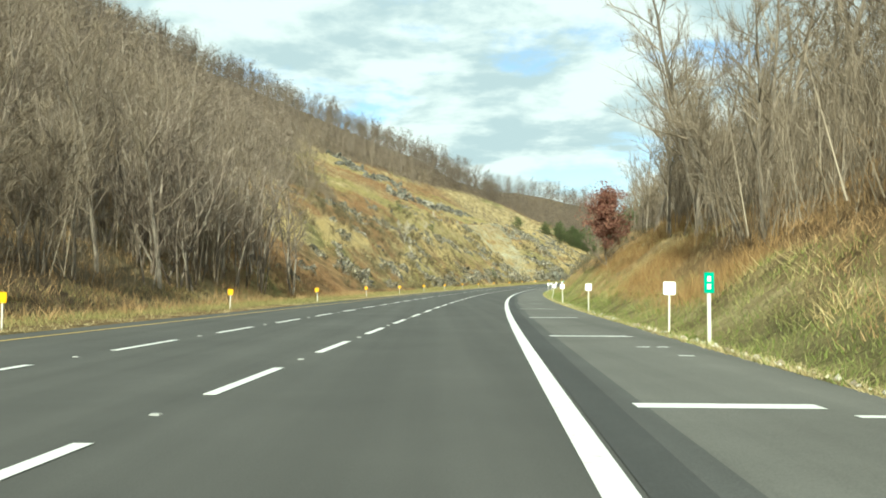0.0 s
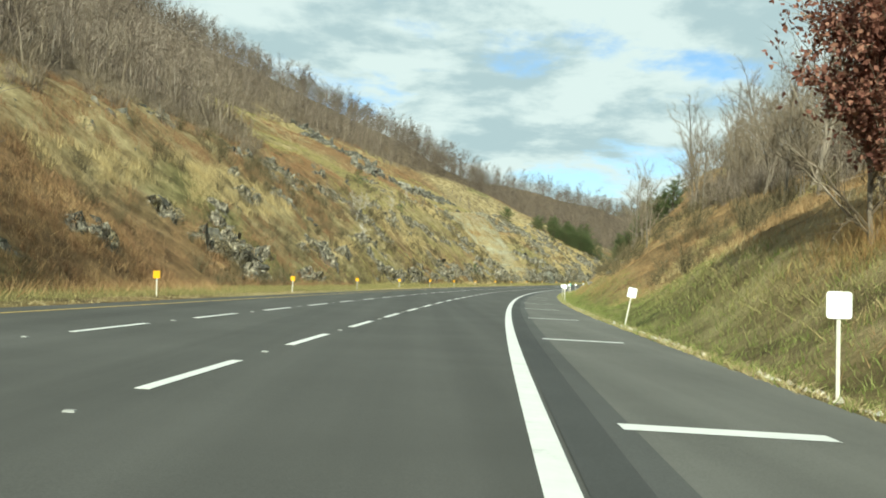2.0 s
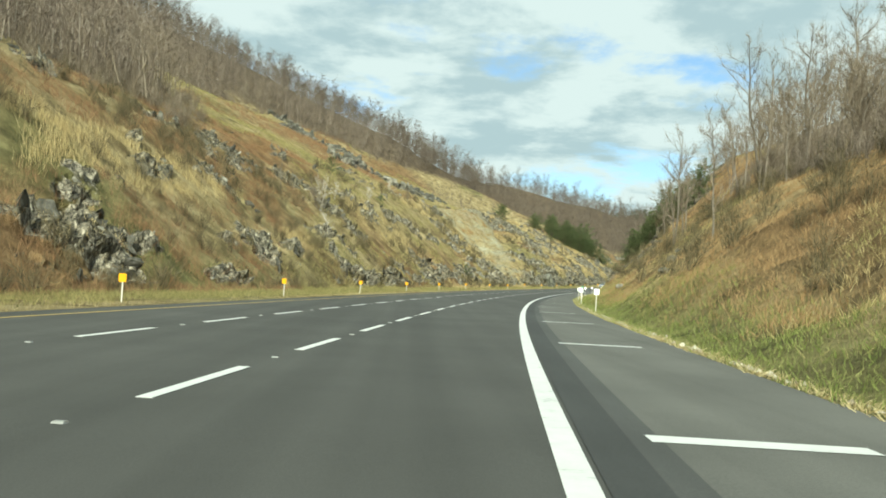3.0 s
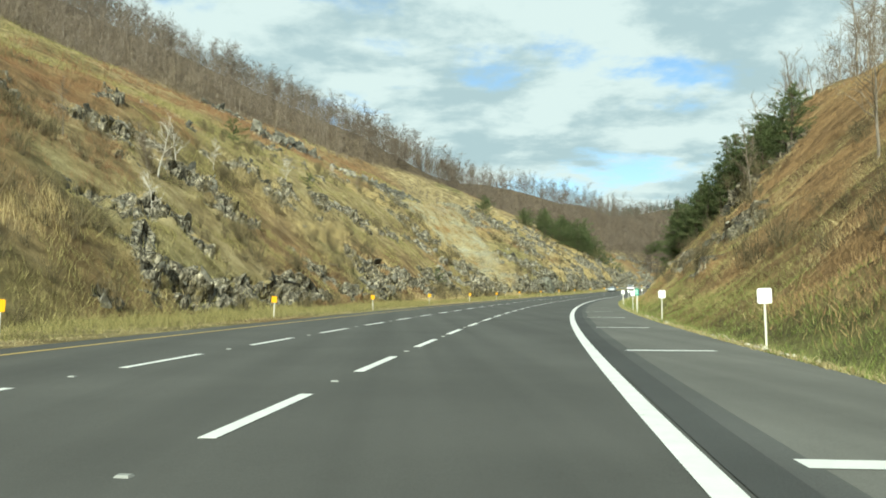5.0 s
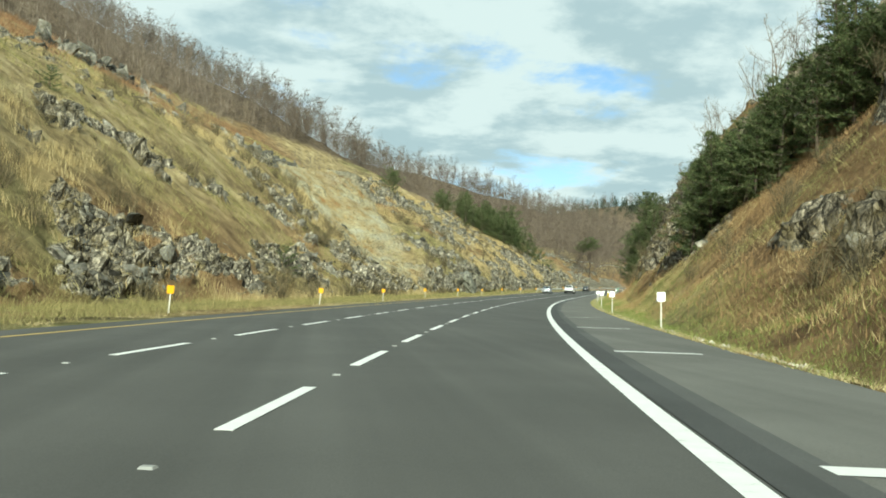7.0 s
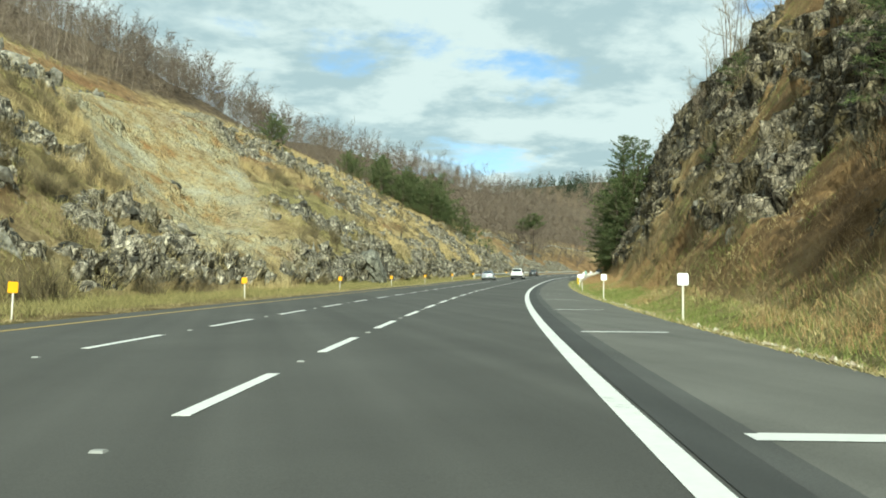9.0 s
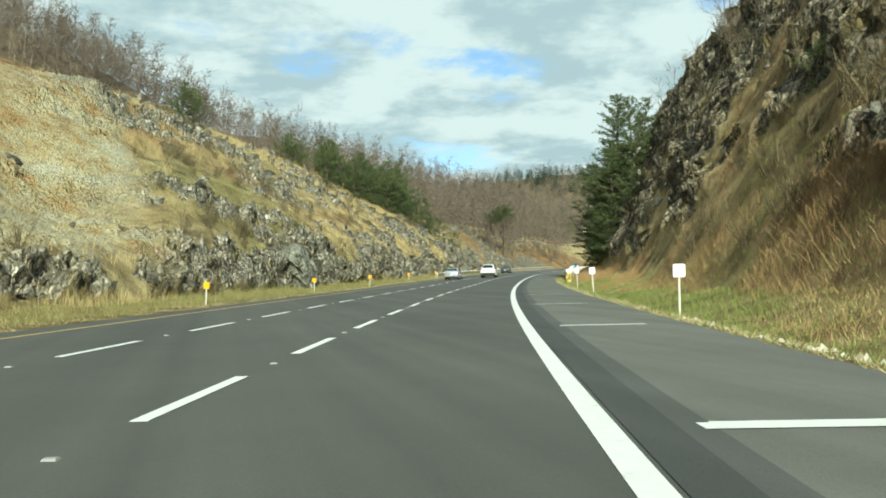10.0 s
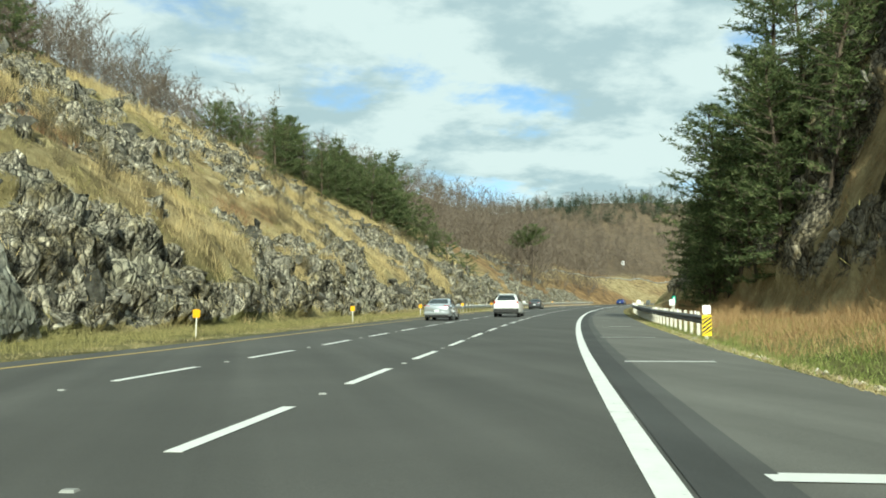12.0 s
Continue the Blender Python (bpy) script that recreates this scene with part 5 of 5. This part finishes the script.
# ---- roadside posts ----
def round_panel(w, h, t, r):
    """A thin plate with rounded corners, standing in x and z."""
    bm = bmesh.new()
    pts = []
    for cx, cz, a0 in ((w / 2 - r, h / 2 - r, 0), (-w / 2 + r, h / 2 - r, 90), (-w / 2 + r, -h / 2 + r, 180), (w / 2 - r, -h / 2 + r, 270)):
        for k in range(4):
            a = radians(a0 + 30 * k)
            pts.append((cx + r * math.cos(a), cz + r * math.sin(a)))
    front = [bm.verts.new((x, -t / 2, z)) for x, z in pts]
    back = [bm.verts.new((x, t / 2, z)) for x, z in pts]
    bm.faces.new(front)
    bm.faces.new(back[::-1])
    n = len(pts)
    for k in range(n):
        bm.faces.new((front[k], back[k], back[(k + 1) % n], front[(k + 1) % n]))
    bmesh.ops.recalc_face_normals(bm, faces=bm.faces)
    return bm


def channel_post(w, h):
    """A thin U-channel steel post."""
    bm = bmesh.new()
    prof = [(-w / 2, 0), (-w / 2, w * 0.45), (-w / 4, w * 0.45), (-w / 4, w * 0.12), (w / 4, w * 0.12), (w / 4, w * 0.45), (w / 2, w * 0.45), (w / 2, 0)]
    lo = [bm.verts.new((x, y, -0.35)) for x, y in prof]
    hi = [bm.verts.new((x, y, h)) for x, y in prof]
    bm.faces.new(hi)
    for k in range(len(prof)):
        j = (k + 1) % len(prof)
        bm.faces.new((lo[k], lo[j], hi[j], hi[k]))
    bmesh.ops.recalc_face_normals(bm, faces=bm.faces)
    return bm


def shifted(bm, v):
    bmesh.ops.translate(bm, vec=v, verts=bm.verts)
    return bm


def marker_post(name, label, height, panel, mat, group):
    ob = new(name)
    part("post", channel_post(0.046, height - 0.02), M_POST, ob)
    part("reflector", shifted(round_panel(panel[0], panel[1], 0.012, 0.04), (0, -0.012, height - panel[1] / 2)), mat, ob)
    return tagged(ob, label, "marker post", group)


def roadside():
    rng = np.random.default_rng(5)
    w = marker_post("white_marker_post", "white square reflector on a thin pale post in the verge", 1.32, (0.30, 0.33), M_WHITE_SIGN, "white marker posts")
    y = marker_post("amber_marker_post", "amber square reflector on a thin white post below the rock cut", 0.98, (0.27, 0.29), M_AMBER, "amber marker posts")
    for k, st in enumerate((2.0, 22.1, 41.6, 60.7, 79.2, 123.0, 144.0, 163.2, 182.8, 205.0, 226.0, 246.0, 268.4, 290.5, 308.5, 345.0, 368.0, 392.0, 416.0)):
        d = np.interp(st, [0, 60, 170, 226, 245, 291, 308, 330], [5.5, 5.6, 5.6, 5.5, 5.75, 5.8, 6.1, 6.9])
        m = along(st, d, float(ground_height(np.array([st]), np.array([d]))[0]), rng.normal() * 5) @ pose(0, 0, 0, 0, 10 if k == 4 else rng.normal() * 1.5, 0)
        if k:
            copy_thing(w, m)
        else:
            w.matrix_basis = m
    for k, st in enumerate((22.5, 42.5, 62.7, 83.0, 103.5, 123.3, 143.5, 163.5, 183.2, 203.2, 224.6, 243.5, 263.2, 284.2, 305.0, 325.2, 347.3, 368.2, 389.2, 410.0, 431.0, 452.0, 473.0)):
        d = -11.6
        m = along(st, d, float(ground_height(np.array([st]), np.array([d]))[0]), rng.normal() * 5) @ pose(0, 0, 0, 0, rng.normal() * 2.2, 0)
        if k:
            copy_thing(y, m)
        else:
            y.matrix_basis = m
    # small green mile plates on taller posts; their figures as bars
    for st, d in ((18.2, 5.58), (182.2, 5.8), (346.5, 7.1)):
        ob = new("mile_marker")
        part("post", channel_post(0.075, 1.46), M_POST, ob)
        plate = part("plate", shifted(round_panel(0.2, 0.42, 0.012, 0.02), (0, -0.012, 1.28)), M_GREEN_SIGN, ob)
        for z in (1.36, 1.2):
            part("figure_bar", box_bm(0.07, 0.006, 0.11, (0, -0.022, z), 0.002), M_LETTER, plate)
        ob.matrix_basis = along(st, d, float(ground_height(np.array([st]), np.array([d]))[0]))
        tagged(ob, "narrow green plate with white figures on a thin pale post", "road sign", "mile markers")


# ---- guard rails ----
M_STEEL = plain("galvanised_steel", (0.42, 0.43, 0.42), 0.5, 0.6, 0.5, 0.15, 3.0)
M_DARK_STEEL = plain("weathered_dark_steel", (0.10, 0.10, 0.10), 0.6, 0.4, 0.4, 0.2, 3.0)
M_HAZARD_YELLOW = plain("hazard_yellow", (0.85, 0.60, 0.02), 0.4)
M_BLACK = plain("black_paint", (0.02, 0.02, 0.02), 0.5)


def rail_mesh(name, s0, s1, way, lift, mat, n):
    """A corrugated beam that follows the road."""
    prof = [(0.00, -0.155), (0.04, -0.12), (0.085, -0.09), (0.085, -0.05), (0.02, -0.015), (0.02, 0.015), (0.085, 0.05), (0.085, 0.09), (0.04, 0.12), (0.00, 0.155)]
    prof = prof + [(x - 0.012, zz) for x, zz in prof[::-1]]
    ss = np.linspace(s0, s1, n)
    V = []
    for s in ss:
        for x, zz in prof:
            d, z = way(s)
            V.append(at(s, d - x * (1 if d > 0 else -1), z + lift + zz))
    k = len(prof)
    F = [(i * k + j, i * k + (j + 1) % k, (i + 1) * k + (j + 1) % k, (i + 1) * k + j) for i in range(n - 1) for j in range(k)]
    F += [tuple(range(k))[::-1], tuple(range((n - 1) * k, n * k))]
    return mesh_from(name, V, F, mat)


def guard_rail(s0, s1, way, mat, label, gap=2.0):
    """way(s): the rail's offset and ground height at a station."""
    ob = new("guard_rail")
    beam = new("beam", rail_mesh("beam", s0, s1, way, 0.53, mat, int((s1 - s0) / 3)))
    beam.parent = ob
    bm = box_bm(0.12, 0.16, 1.15, (0, 0, 0.22), 0.01)
    post_me = bpy.data.meshes.new("post")
    bm.to_mesh(post_me)
    bm.free()
    post_me.materials.append(M_POST)
    bm = box_bm(0.05, 0.02, 0.14, (0, 0, 0), 0.006)
    tab_me = bpy.data.meshes.new("reflector_tab")
    bm.to_mesh(tab_me)
    bm.free()
    tab_me.materials.append(M_WHITE_SIGN)
    for s in np.arange(s0 + 0.3, s1, gap):
        p = new("post", post_me)
        p.parent = ob
        d, base = way(s)
        p.matrix_basis = along(s, d + (0.1 if d > 0 else -0.1), base)
        if int(s) % 3 == 0:
            t = new("reflector_tab", tab_me)
            t.parent = ob
            t.matrix_basis = along(s, d, base + 0.76)
    return tagged(ob, label, "guard rail")


def hazard_panel(s, d):
    ob = new("hazard_marker")
    part("post", channel_post(0.08, 1.1), M_POST, ob)
    board = part("board", shifted(round_panel(0.32, 0.72, 0.014, 0.015), (0, -0.02, 0.50)), M_HAZARD_YELLOW, ob, "yellow board with black diagonal stripes")
    for k in range(5):
        z = 0.22 + 0.14 * k
        bm = bmesh.new()
        c = [(-0.15, z - 0.14), (0.15, z + 0.10), (0.15, z + 0.17), (-0.15, z - 0.07)]
        c = [(x, min(max(zz, 0.16), 0.845)) for x, zz in c]
        f = [bm.verts.new((x, -0.031, zz)) for x, zz in c]
        b = [bm.verts.new((x, -0.027, zz)) for x, zz in c]
        bm.faces.new(f)
        for i in range(4):
            bm.faces.new((f[i], b[i], b[(i + 1) % 4], f[(i + 1) % 4]))
        bmesh.ops.recalc_face_normals(bm, faces=bm.faces)
        part("stripe", bm, M_BLACK, board)
    part("reflector", shifted(round_panel(0.28, 0.30, 0.014, 0.03), (0, -0.02, 1.05)), M_WHITE_SIGN, ob, "white square reflector")
    ob.matrix_basis = along(s, d, float(ground_height(np.array([s]), np.array([d]))[0]))
    return tagged(ob, "yellow and black striped hazard board at the rail's end", "road sign")


# ---- vehicles ----
def car_paint(name, c, metal=0.5, rough=0.28):
    m = Mat(name, rough, metal, 0.5)
    n = m.noise(2.0, 4)
    m.color(m.mix(m.range(n, 0.3, 0.7), tuple(x * 0.94 for x in c), c))
    m.b.inputs["Coat Weight"].default_value = 0.7
    m.b.inputs["Coat Roughness"].default_value = 0.06
    return m.m


M_GLASS = plain("dark_car_glass", (0.02, 0.028, 0.03), 0.06, 0.0, 0.8)
M_TYRE = plain("tyre_rubber", (0.018, 0.018, 0.018), 0.85)
M_RIM = plain("alloy_rim", (0.5, 0.5, 0.5), 0.3, 0.9)
M_TAIL = plain("red_tail_lamp", (0.34, 0.015, 0.015), 0.15, 0.0, 0.6)
M_PLATE = plain("number_plate", (0.7, 0.72, 0.74), 0.4)
M_TRIM = plain("black_trim", (0.025, 0.025, 0.025), 0.6)


def section_loft(rows, n_side=5):
    """Skin over cross-sections: rows of y, half-width low, half-width high, z low, z high, edge radius."""
    bm = bmesh.new()
    rings = []
    for y, wl, wh, zl, zh, r in rows:
        ring = []
        half = [(0.0, zl), (wl - r * 0.6, zl), (wl, zl + r * 0.6)]
        for k in range(1, n_side):
            f = k / n_side
            bulge = 0.035 * math.sin(math.pi * f)
            ring_x = wl + (wh - wl) * f + bulge
            half.append((ring_x, zl + r * 0.6 + (zh - zl - r * 1.6) * f))
        half += [(wh, zh - r), (wh - r * 0.35, zh - r * 0.3), (wh - r, zh), (0.0, zh + 0.012)]
        pts = half + [(-x, z) for x, z in half[-2:0:-1]]
        rings.append([bm.verts.new((x, y, z)) for x, z in pts])
    k = len(rings[0])
    for a, b in zip(rings[:-1], rings[1:]):
        for j in range(k):
            bm.faces.new((a[j], a[(j + 1) % k], b[(j + 1) % k], b[j]))
    bm.faces.new(rings[0])
    bm.faces.new(rings[-1][::-1])
    bmesh.ops.recalc_face_normals(bm, faces=bm.faces)
    return bm


def wheel_parts(parent, x, y, r, w):
    bm = bmesh.new()
    prof = [(-w / 2, r * 0.62), (-w / 2, r * 0.9), (-w / 2 + 0.03, r), (w / 2 - 0.03, r), (w / 2, r * 0.9), (w / 2, r * 0.62)]
    n = 24
    rings = [[bm.verts.new((px, pr * math.cos(2 * math.pi * k / n), pr * math.sin(2 * math.pi * k / n))) for px, pr in prof] for k in range(n)]
    for k in range(n):
        a, b = rings[k], rings[(k + 1) % n]
        for j in range(len(prof)):
            i = (j + 1) % len(prof)
            bm.faces.new((a[j], a[i], b[i], b[j]))
    bmesh.ops.recalc_face_normals(bm, faces=bm.faces)
    wheel = new("wheel")
    wheel.parent = parent
    wheel.matrix_basis = pose(x, y, r)
    part("tyre", bm, M_TYRE, wheel, "", True)
    bm = bmesh.new()
    bmesh.ops.create_cone(bm, cap_ends=True, segments=20, radius1=r * 0.63, radius2=r * 0.55, depth=w * 0.8, matrix=Matrix.Rotation(radians(90 if x > 0 else -90), 4, "Y"))
    part("rim", bm, M_RIM, wheel)


def quad_panel(pts, thick, out):
    """A slightly raised four-cornered panel."""
    bm = bmesh.new()
    o = Vector(out) * thick
    a = [bm.verts.new(Vector(p)) for p in pts]
    b = [bm.verts.new(Vector(p) + o) for p in pts]
    bm.faces.new(b)
    for k in range(len(pts)):
        bm.faces.new((a[k], a[(k + 1) % len(pts)], b[(k + 1) % len(pts)], b[k]))
    bmesh.ops.recalc_face_normals(bm, faces=bm.faces)
    bmesh.ops.bevel(bm, geom=[e for e in bm.edges], offset=thick * 0.4, segments=1, affect="EDGES")
    return bm


def sedan(label, paint, m, width=1.76, length=4.5, height=1.44):
    ob = new("sedan_car")
    hw, L = width / 2, length
    rows = [(0.0, hw * 0.80, hw * 0.78, 0.42, 0.86, 0.10), (0.06, hw * 0.90, hw * 0.86, 0.30, 0.98, 0.10), (0.35, hw * 0.97, hw * 0.90, 0.24, 1.03, 0.10), (0.9, hw, hw * 0.93, 0.20, 1.02, 0.09), (2.2, hw, hw * 0.93, 0.20, 0.98, 0.09), (3.2, hw, hw * 0.92, 0.20, 0.94, 0.09), (4.1, hw * 0.95, hw * 0.84, 0.22, 0.80, 0.12), (L, hw * 0.78, hw * 0.70, 0.34, 0.62, 0.12)]
    part("body", section_loft(rows), paint, ob, "", True)
    part("roof", section_loft([(0.62, hw * 0.82, hw * 0.74, 0.98, 1.03, 0.03), (1.25, hw * 0.84, hw * 0.66, 0.98, height - 0.04, 0.08), (1.9, hw * 0.85, hw * 0.64, 0.98, height, 0.08), (2.6, hw * 0.85, hw * 0.65, 0.96, height - 0.05, 0.08), (3.5, hw * 0.80, hw * 0.72, 0.93, 0.97, 0.03)]), paint, ob, "", True)
    part("rear_window", quad_panel([(-hw * 0.70, 0.72, 1.075), (hw * 0.70, 0.72, 1.075), (hw * 0.57, 1.20, height - 0.09), (-hw * 0.57, 1.20, height - 0.09)], 0.03, (0, -0.55, 0.83)), M_GLASS, ob)
    part("windscreen", quad_panel([(-hw * 0.70, 3.38, 1.03), (hw * 0.70, 3.38, 1.03), (hw * 0.57, 2.68, height - 0.07), (-hw * 0.57, 2.68, height - 0.07)], 0.03, (0, 0.55, 0.83)), M_GLASS, ob)
    for sx in (-1, 1):
        part("side_window", quad_panel([(sx * hw * 0.845, 1.15, 1.07), (sx * hw * 0.85, 2.05, 1.05), (sx * hw * 0.70, 2.05, height - 0.09), (sx * hw * 0.73, 1.4, height - 0.12)], 0.045, (sx * 0.95, 0, 0.3)), M_GLASS, ob)
        part("side_window", quad_panel([(sx * hw * 0.85, 2.12, 1.05), (sx * hw * 0.845, 3.05, 1.02), (sx * hw * 0.71, 2.58, height - 0.11), (sx * hw * 0.70, 2.12, height - 0.09)], 0.045, (sx * 0.95, 0, 0.3)), M_GLASS, ob)
        part("tail_light", quad_panel([(sx * hw * 0.50, 0.06, 0.86), (sx * hw * 0.86, 0.10, 0.83), (sx * hw * 0.88, 0.12, 0.97), (sx * hw * 0.56, 0.06, 0.97)], 0.05, (0, -1, 0)), M_TAIL, ob, "red tail lamp")
        part("mirror", box_bm(0.2, 0.1, 0.13, (sx * (hw + 0.08), 2.95, 1.03), 0.03), paint, ob)
        for y in (0.88, 3.58):
            wheel_parts(ob, sx * (hw - 0.11), y, 0.315, 0.2)
    part("bumper", box_bm(width * 0.93, 0.12, 0.2, (0, 0.02, 0.47), 0.05), paint, ob)
    part("bumper_valance", box_bm(width * 0.8, 0.1, 0.12, (0, 0.06, 0.30), 0.03), M_TRIM, ob)
    part("number_plate", box_bm(0.31, 0.015, 0.16, (0, -0.045, 0.62), 0.004), M_PLATE, ob)
    ob.matrix_basis = m
    return tagged(ob, label, "car", "cars on the motorway")


def suv(label, paint, m, width=1.98, length=5.1, height=1.76):
    ob = new("suv_car")
    hw, L = width / 2, length
    rows = [(0.0, hw * 0.86, hw * 0.84, 0.50, 1.06, 0.08), (0.07, hw * 0.95, hw * 0.90, 0.38, 1.14, 0.10), (0.4, hw, hw * 0.94, 0.30, 1.16, 0.08), (2.4, hw, hw * 0.94, 0.28, 1.12, 0.08), (3.8, hw, hw * 0.93, 0.28, 1.08, 0.09), (4.7, hw * 0.95, hw * 0.84, 0.30, 0.98, 0.12), (L, hw * 0.82, hw * 0.74, 0.42, 0.78, 0.12)]
    part("body", section_loft(rows), paint, ob, "", True)
    part("roof", section_loft([(0.10, hw * 0.88, hw * 0.84, 1.10, 1.16, 0.03), (0.46, hw * 0.89, hw * 0.68, 1.10, height - 0.07, 0.13), (1.3, hw * 0.90, hw * 0.69, 1.10, height, 0.13), (2.7, hw * 0.90, hw * 0.70, 1.08, height - 0.03, 0.12), (3.9, hw * 0.86, hw * 0.78, 1.05, 1.11, 0.03)]), paint, ob, "", True)
    part("rear_window", quad_panel([(-hw * 0.72, 0.15, 1.26), (hw * 0.72, 0.15, 1.26), (hw * 0.58, 0.40, height - 0.17), (-hw * 0.58, 0.40, height - 0.17)], 0.05, (0, -0.9, 0.4)), M_GLASS, ob, "dark tinted rear window")
    part("windscreen", quad_panel([(-hw * 0.76, 3.78, 1.16), (hw * 0.76, 3.78, 1.16), (hw * 0.66, 2.84, height - 0.07), (-hw * 0.66, 2.84, height - 0.07)], 0.03, (0, 0.55, 0.83)), M_GLASS, ob)
    part("spoiler", box_bm(width * 0.60, 0.25, 0.04, (0, 0.30, height - 0.03), 0.015), paint, ob)
    for sx in (-1, 1):
        for y0, y1, z1 in ((0.55, 1.35, 0.12), (1.43, 2.3, 0.10)):
            part("side_window", quad_panel([(sx * hw * 0.895, y0, 1.2), (sx * hw * 0.90, y1, 1.18), (sx * hw * 0.76, y1, height - z1), (sx * hw * 0.76, y0 + 0.08, height - z1 - 0.02)], 0.045, (sx * 0.95, 0, 0.3)), M_GLASS, ob)
        part("side_window", quad_panel([(sx * hw * 0.90, 2.38, 1.18), (sx * hw * 0.89, 3.35, 1.15), (sx * hw * 0.765, 2.8, height - 0.12), (sx * hw * 0.76, 2.38, height - 0.1)], 0.045, (sx * 0.95, 0, 0.3)), M_GLASS, ob)
        part("tail_light", quad_panel([(sx * hw * 0.70, 0.05, 0.98), (sx * hw * 0.94, 0.08, 1.0), (sx * hw * 0.91, 0.12, 1.20), (sx * hw * 0.78, 0.06, 1.18)], 0.05, (0, -1, 0)), M_TAIL, ob, "red tail lamp")
        part("mirror", box_bm(0.24, 0.12, 0.18, (sx * (hw + 0.09), 3.2, 1.2), 0.04), paint, ob)
        for y in (0.98, 3.98):
            wheel_parts(ob, sx * (hw - 0.12), y, 0.375, 0.24)
    part("bumper", box_bm(width * 0.95, 0.16, 0.30, (0, 0.03, 0.50), 0.05), M_TRIM, ob, "dark grey lower bumper")
    part("number_plate", box_bm(0.31, 0.015, 0.16, (0, -0.03, 0.82), 0.004), M_PLATE, ob)
    ob.matrix_basis = m
    return tagged(ob, label, "car", "cars on the motorway")


def traffic():
    silver = car_paint("silver_paint", (0.55, 0.58, 0.60), 0.6, 0.25)
    sedan("silver four-door sedan with red tail lamps on the asphalt lane", silver, along(350.6, -7.05, 0.0))
    suv("white sport utility car with dark rear glass in the middle lane", car_paint("white_paint", (0.80, 0.80, 0.79), 0.0, 0.3), along(361.6, -3.75, 0.0))
    sedan("dark grey four-door sedan on the asphalt far ahead", car_paint("dark_grey_paint", (0.07, 0.075, 0.08), 0.5, 0.3), along(417.0, -6.9, 0.0))
    sedan("dark blue car far ahead on the bend", car_paint("blue_paint", (0.02, 0.05, 0.22), 0.4, 0.3), along(512.0, -3.7, 0.0))


def pale_stones():
    rng = np.random.default_rng(17)
    for st, d, r in ((136.3, 11.4, 0.5), (137.4, 11.9, 0.3), (123.7, 9.2, 0.36), (142.9, 8.4, 0.34), (150.5, 10.6, 0.3)):
        bm = bmesh.new()
        bmesh.ops.create_icosphere(bm, subdivisions=2, radius=r)
        for v in bm.verts:
            v.co *= rng.uniform(0.78, 1.08)
            v.co.z *= 0.7
        me = bpy.data.meshes.new("boulder")
        bm.to_mesh(me)
        bm.free()
        me.materials.append(M_ROCK)
        ob = new("boulder", me)
        ob.matrix_basis = stand(st, d, -0.1 * r, rng.uniform(0, 360))
        tagged(ob, "pale weathered boulder lying in the grass bank", "rock", "boulders on the bank")


def far_sign(st, d):
    ob = new("road_sign")
    part("post", channel_post(0.12, 3.0), M_STEEL, ob)
    part("panel", shifted(round_panel(1.5, 1.8, 0.03, 0.08), (0, -0.08, 2.6)), M_WHITE_SIGN, ob)
    ob.matrix_basis = stand(st, d, 0.05, -10)
    tagged(ob, "white rectangular sign on a steel post on the far embankment", "road sign")


pale_stones()
far_sign(683.0, -73.0)
roadside()
guard_rail(328.0, 470.0, lambda s: (6.25, 0.0), M_DARK_STEEL, "dark corrugated guard rail on pale posts along the shoulder")
guard_rail(372.0, 520.0, lambda s: (-11.9, 0.0), M_STEEL, "galvanised corrugated guard rail on the median verge")
guard_rail(505.0, 690.0, lambda s: (-float(top_left(s)) - 1.2, float(ground_height(np.array([s]), np.array([-float(top_left(s)) - 1.2]))[0])), M_STEEL, "galvanised guard rail on top of the far embankment", 4.0)
hazard_panel(327.0, 6.2)
traffic()
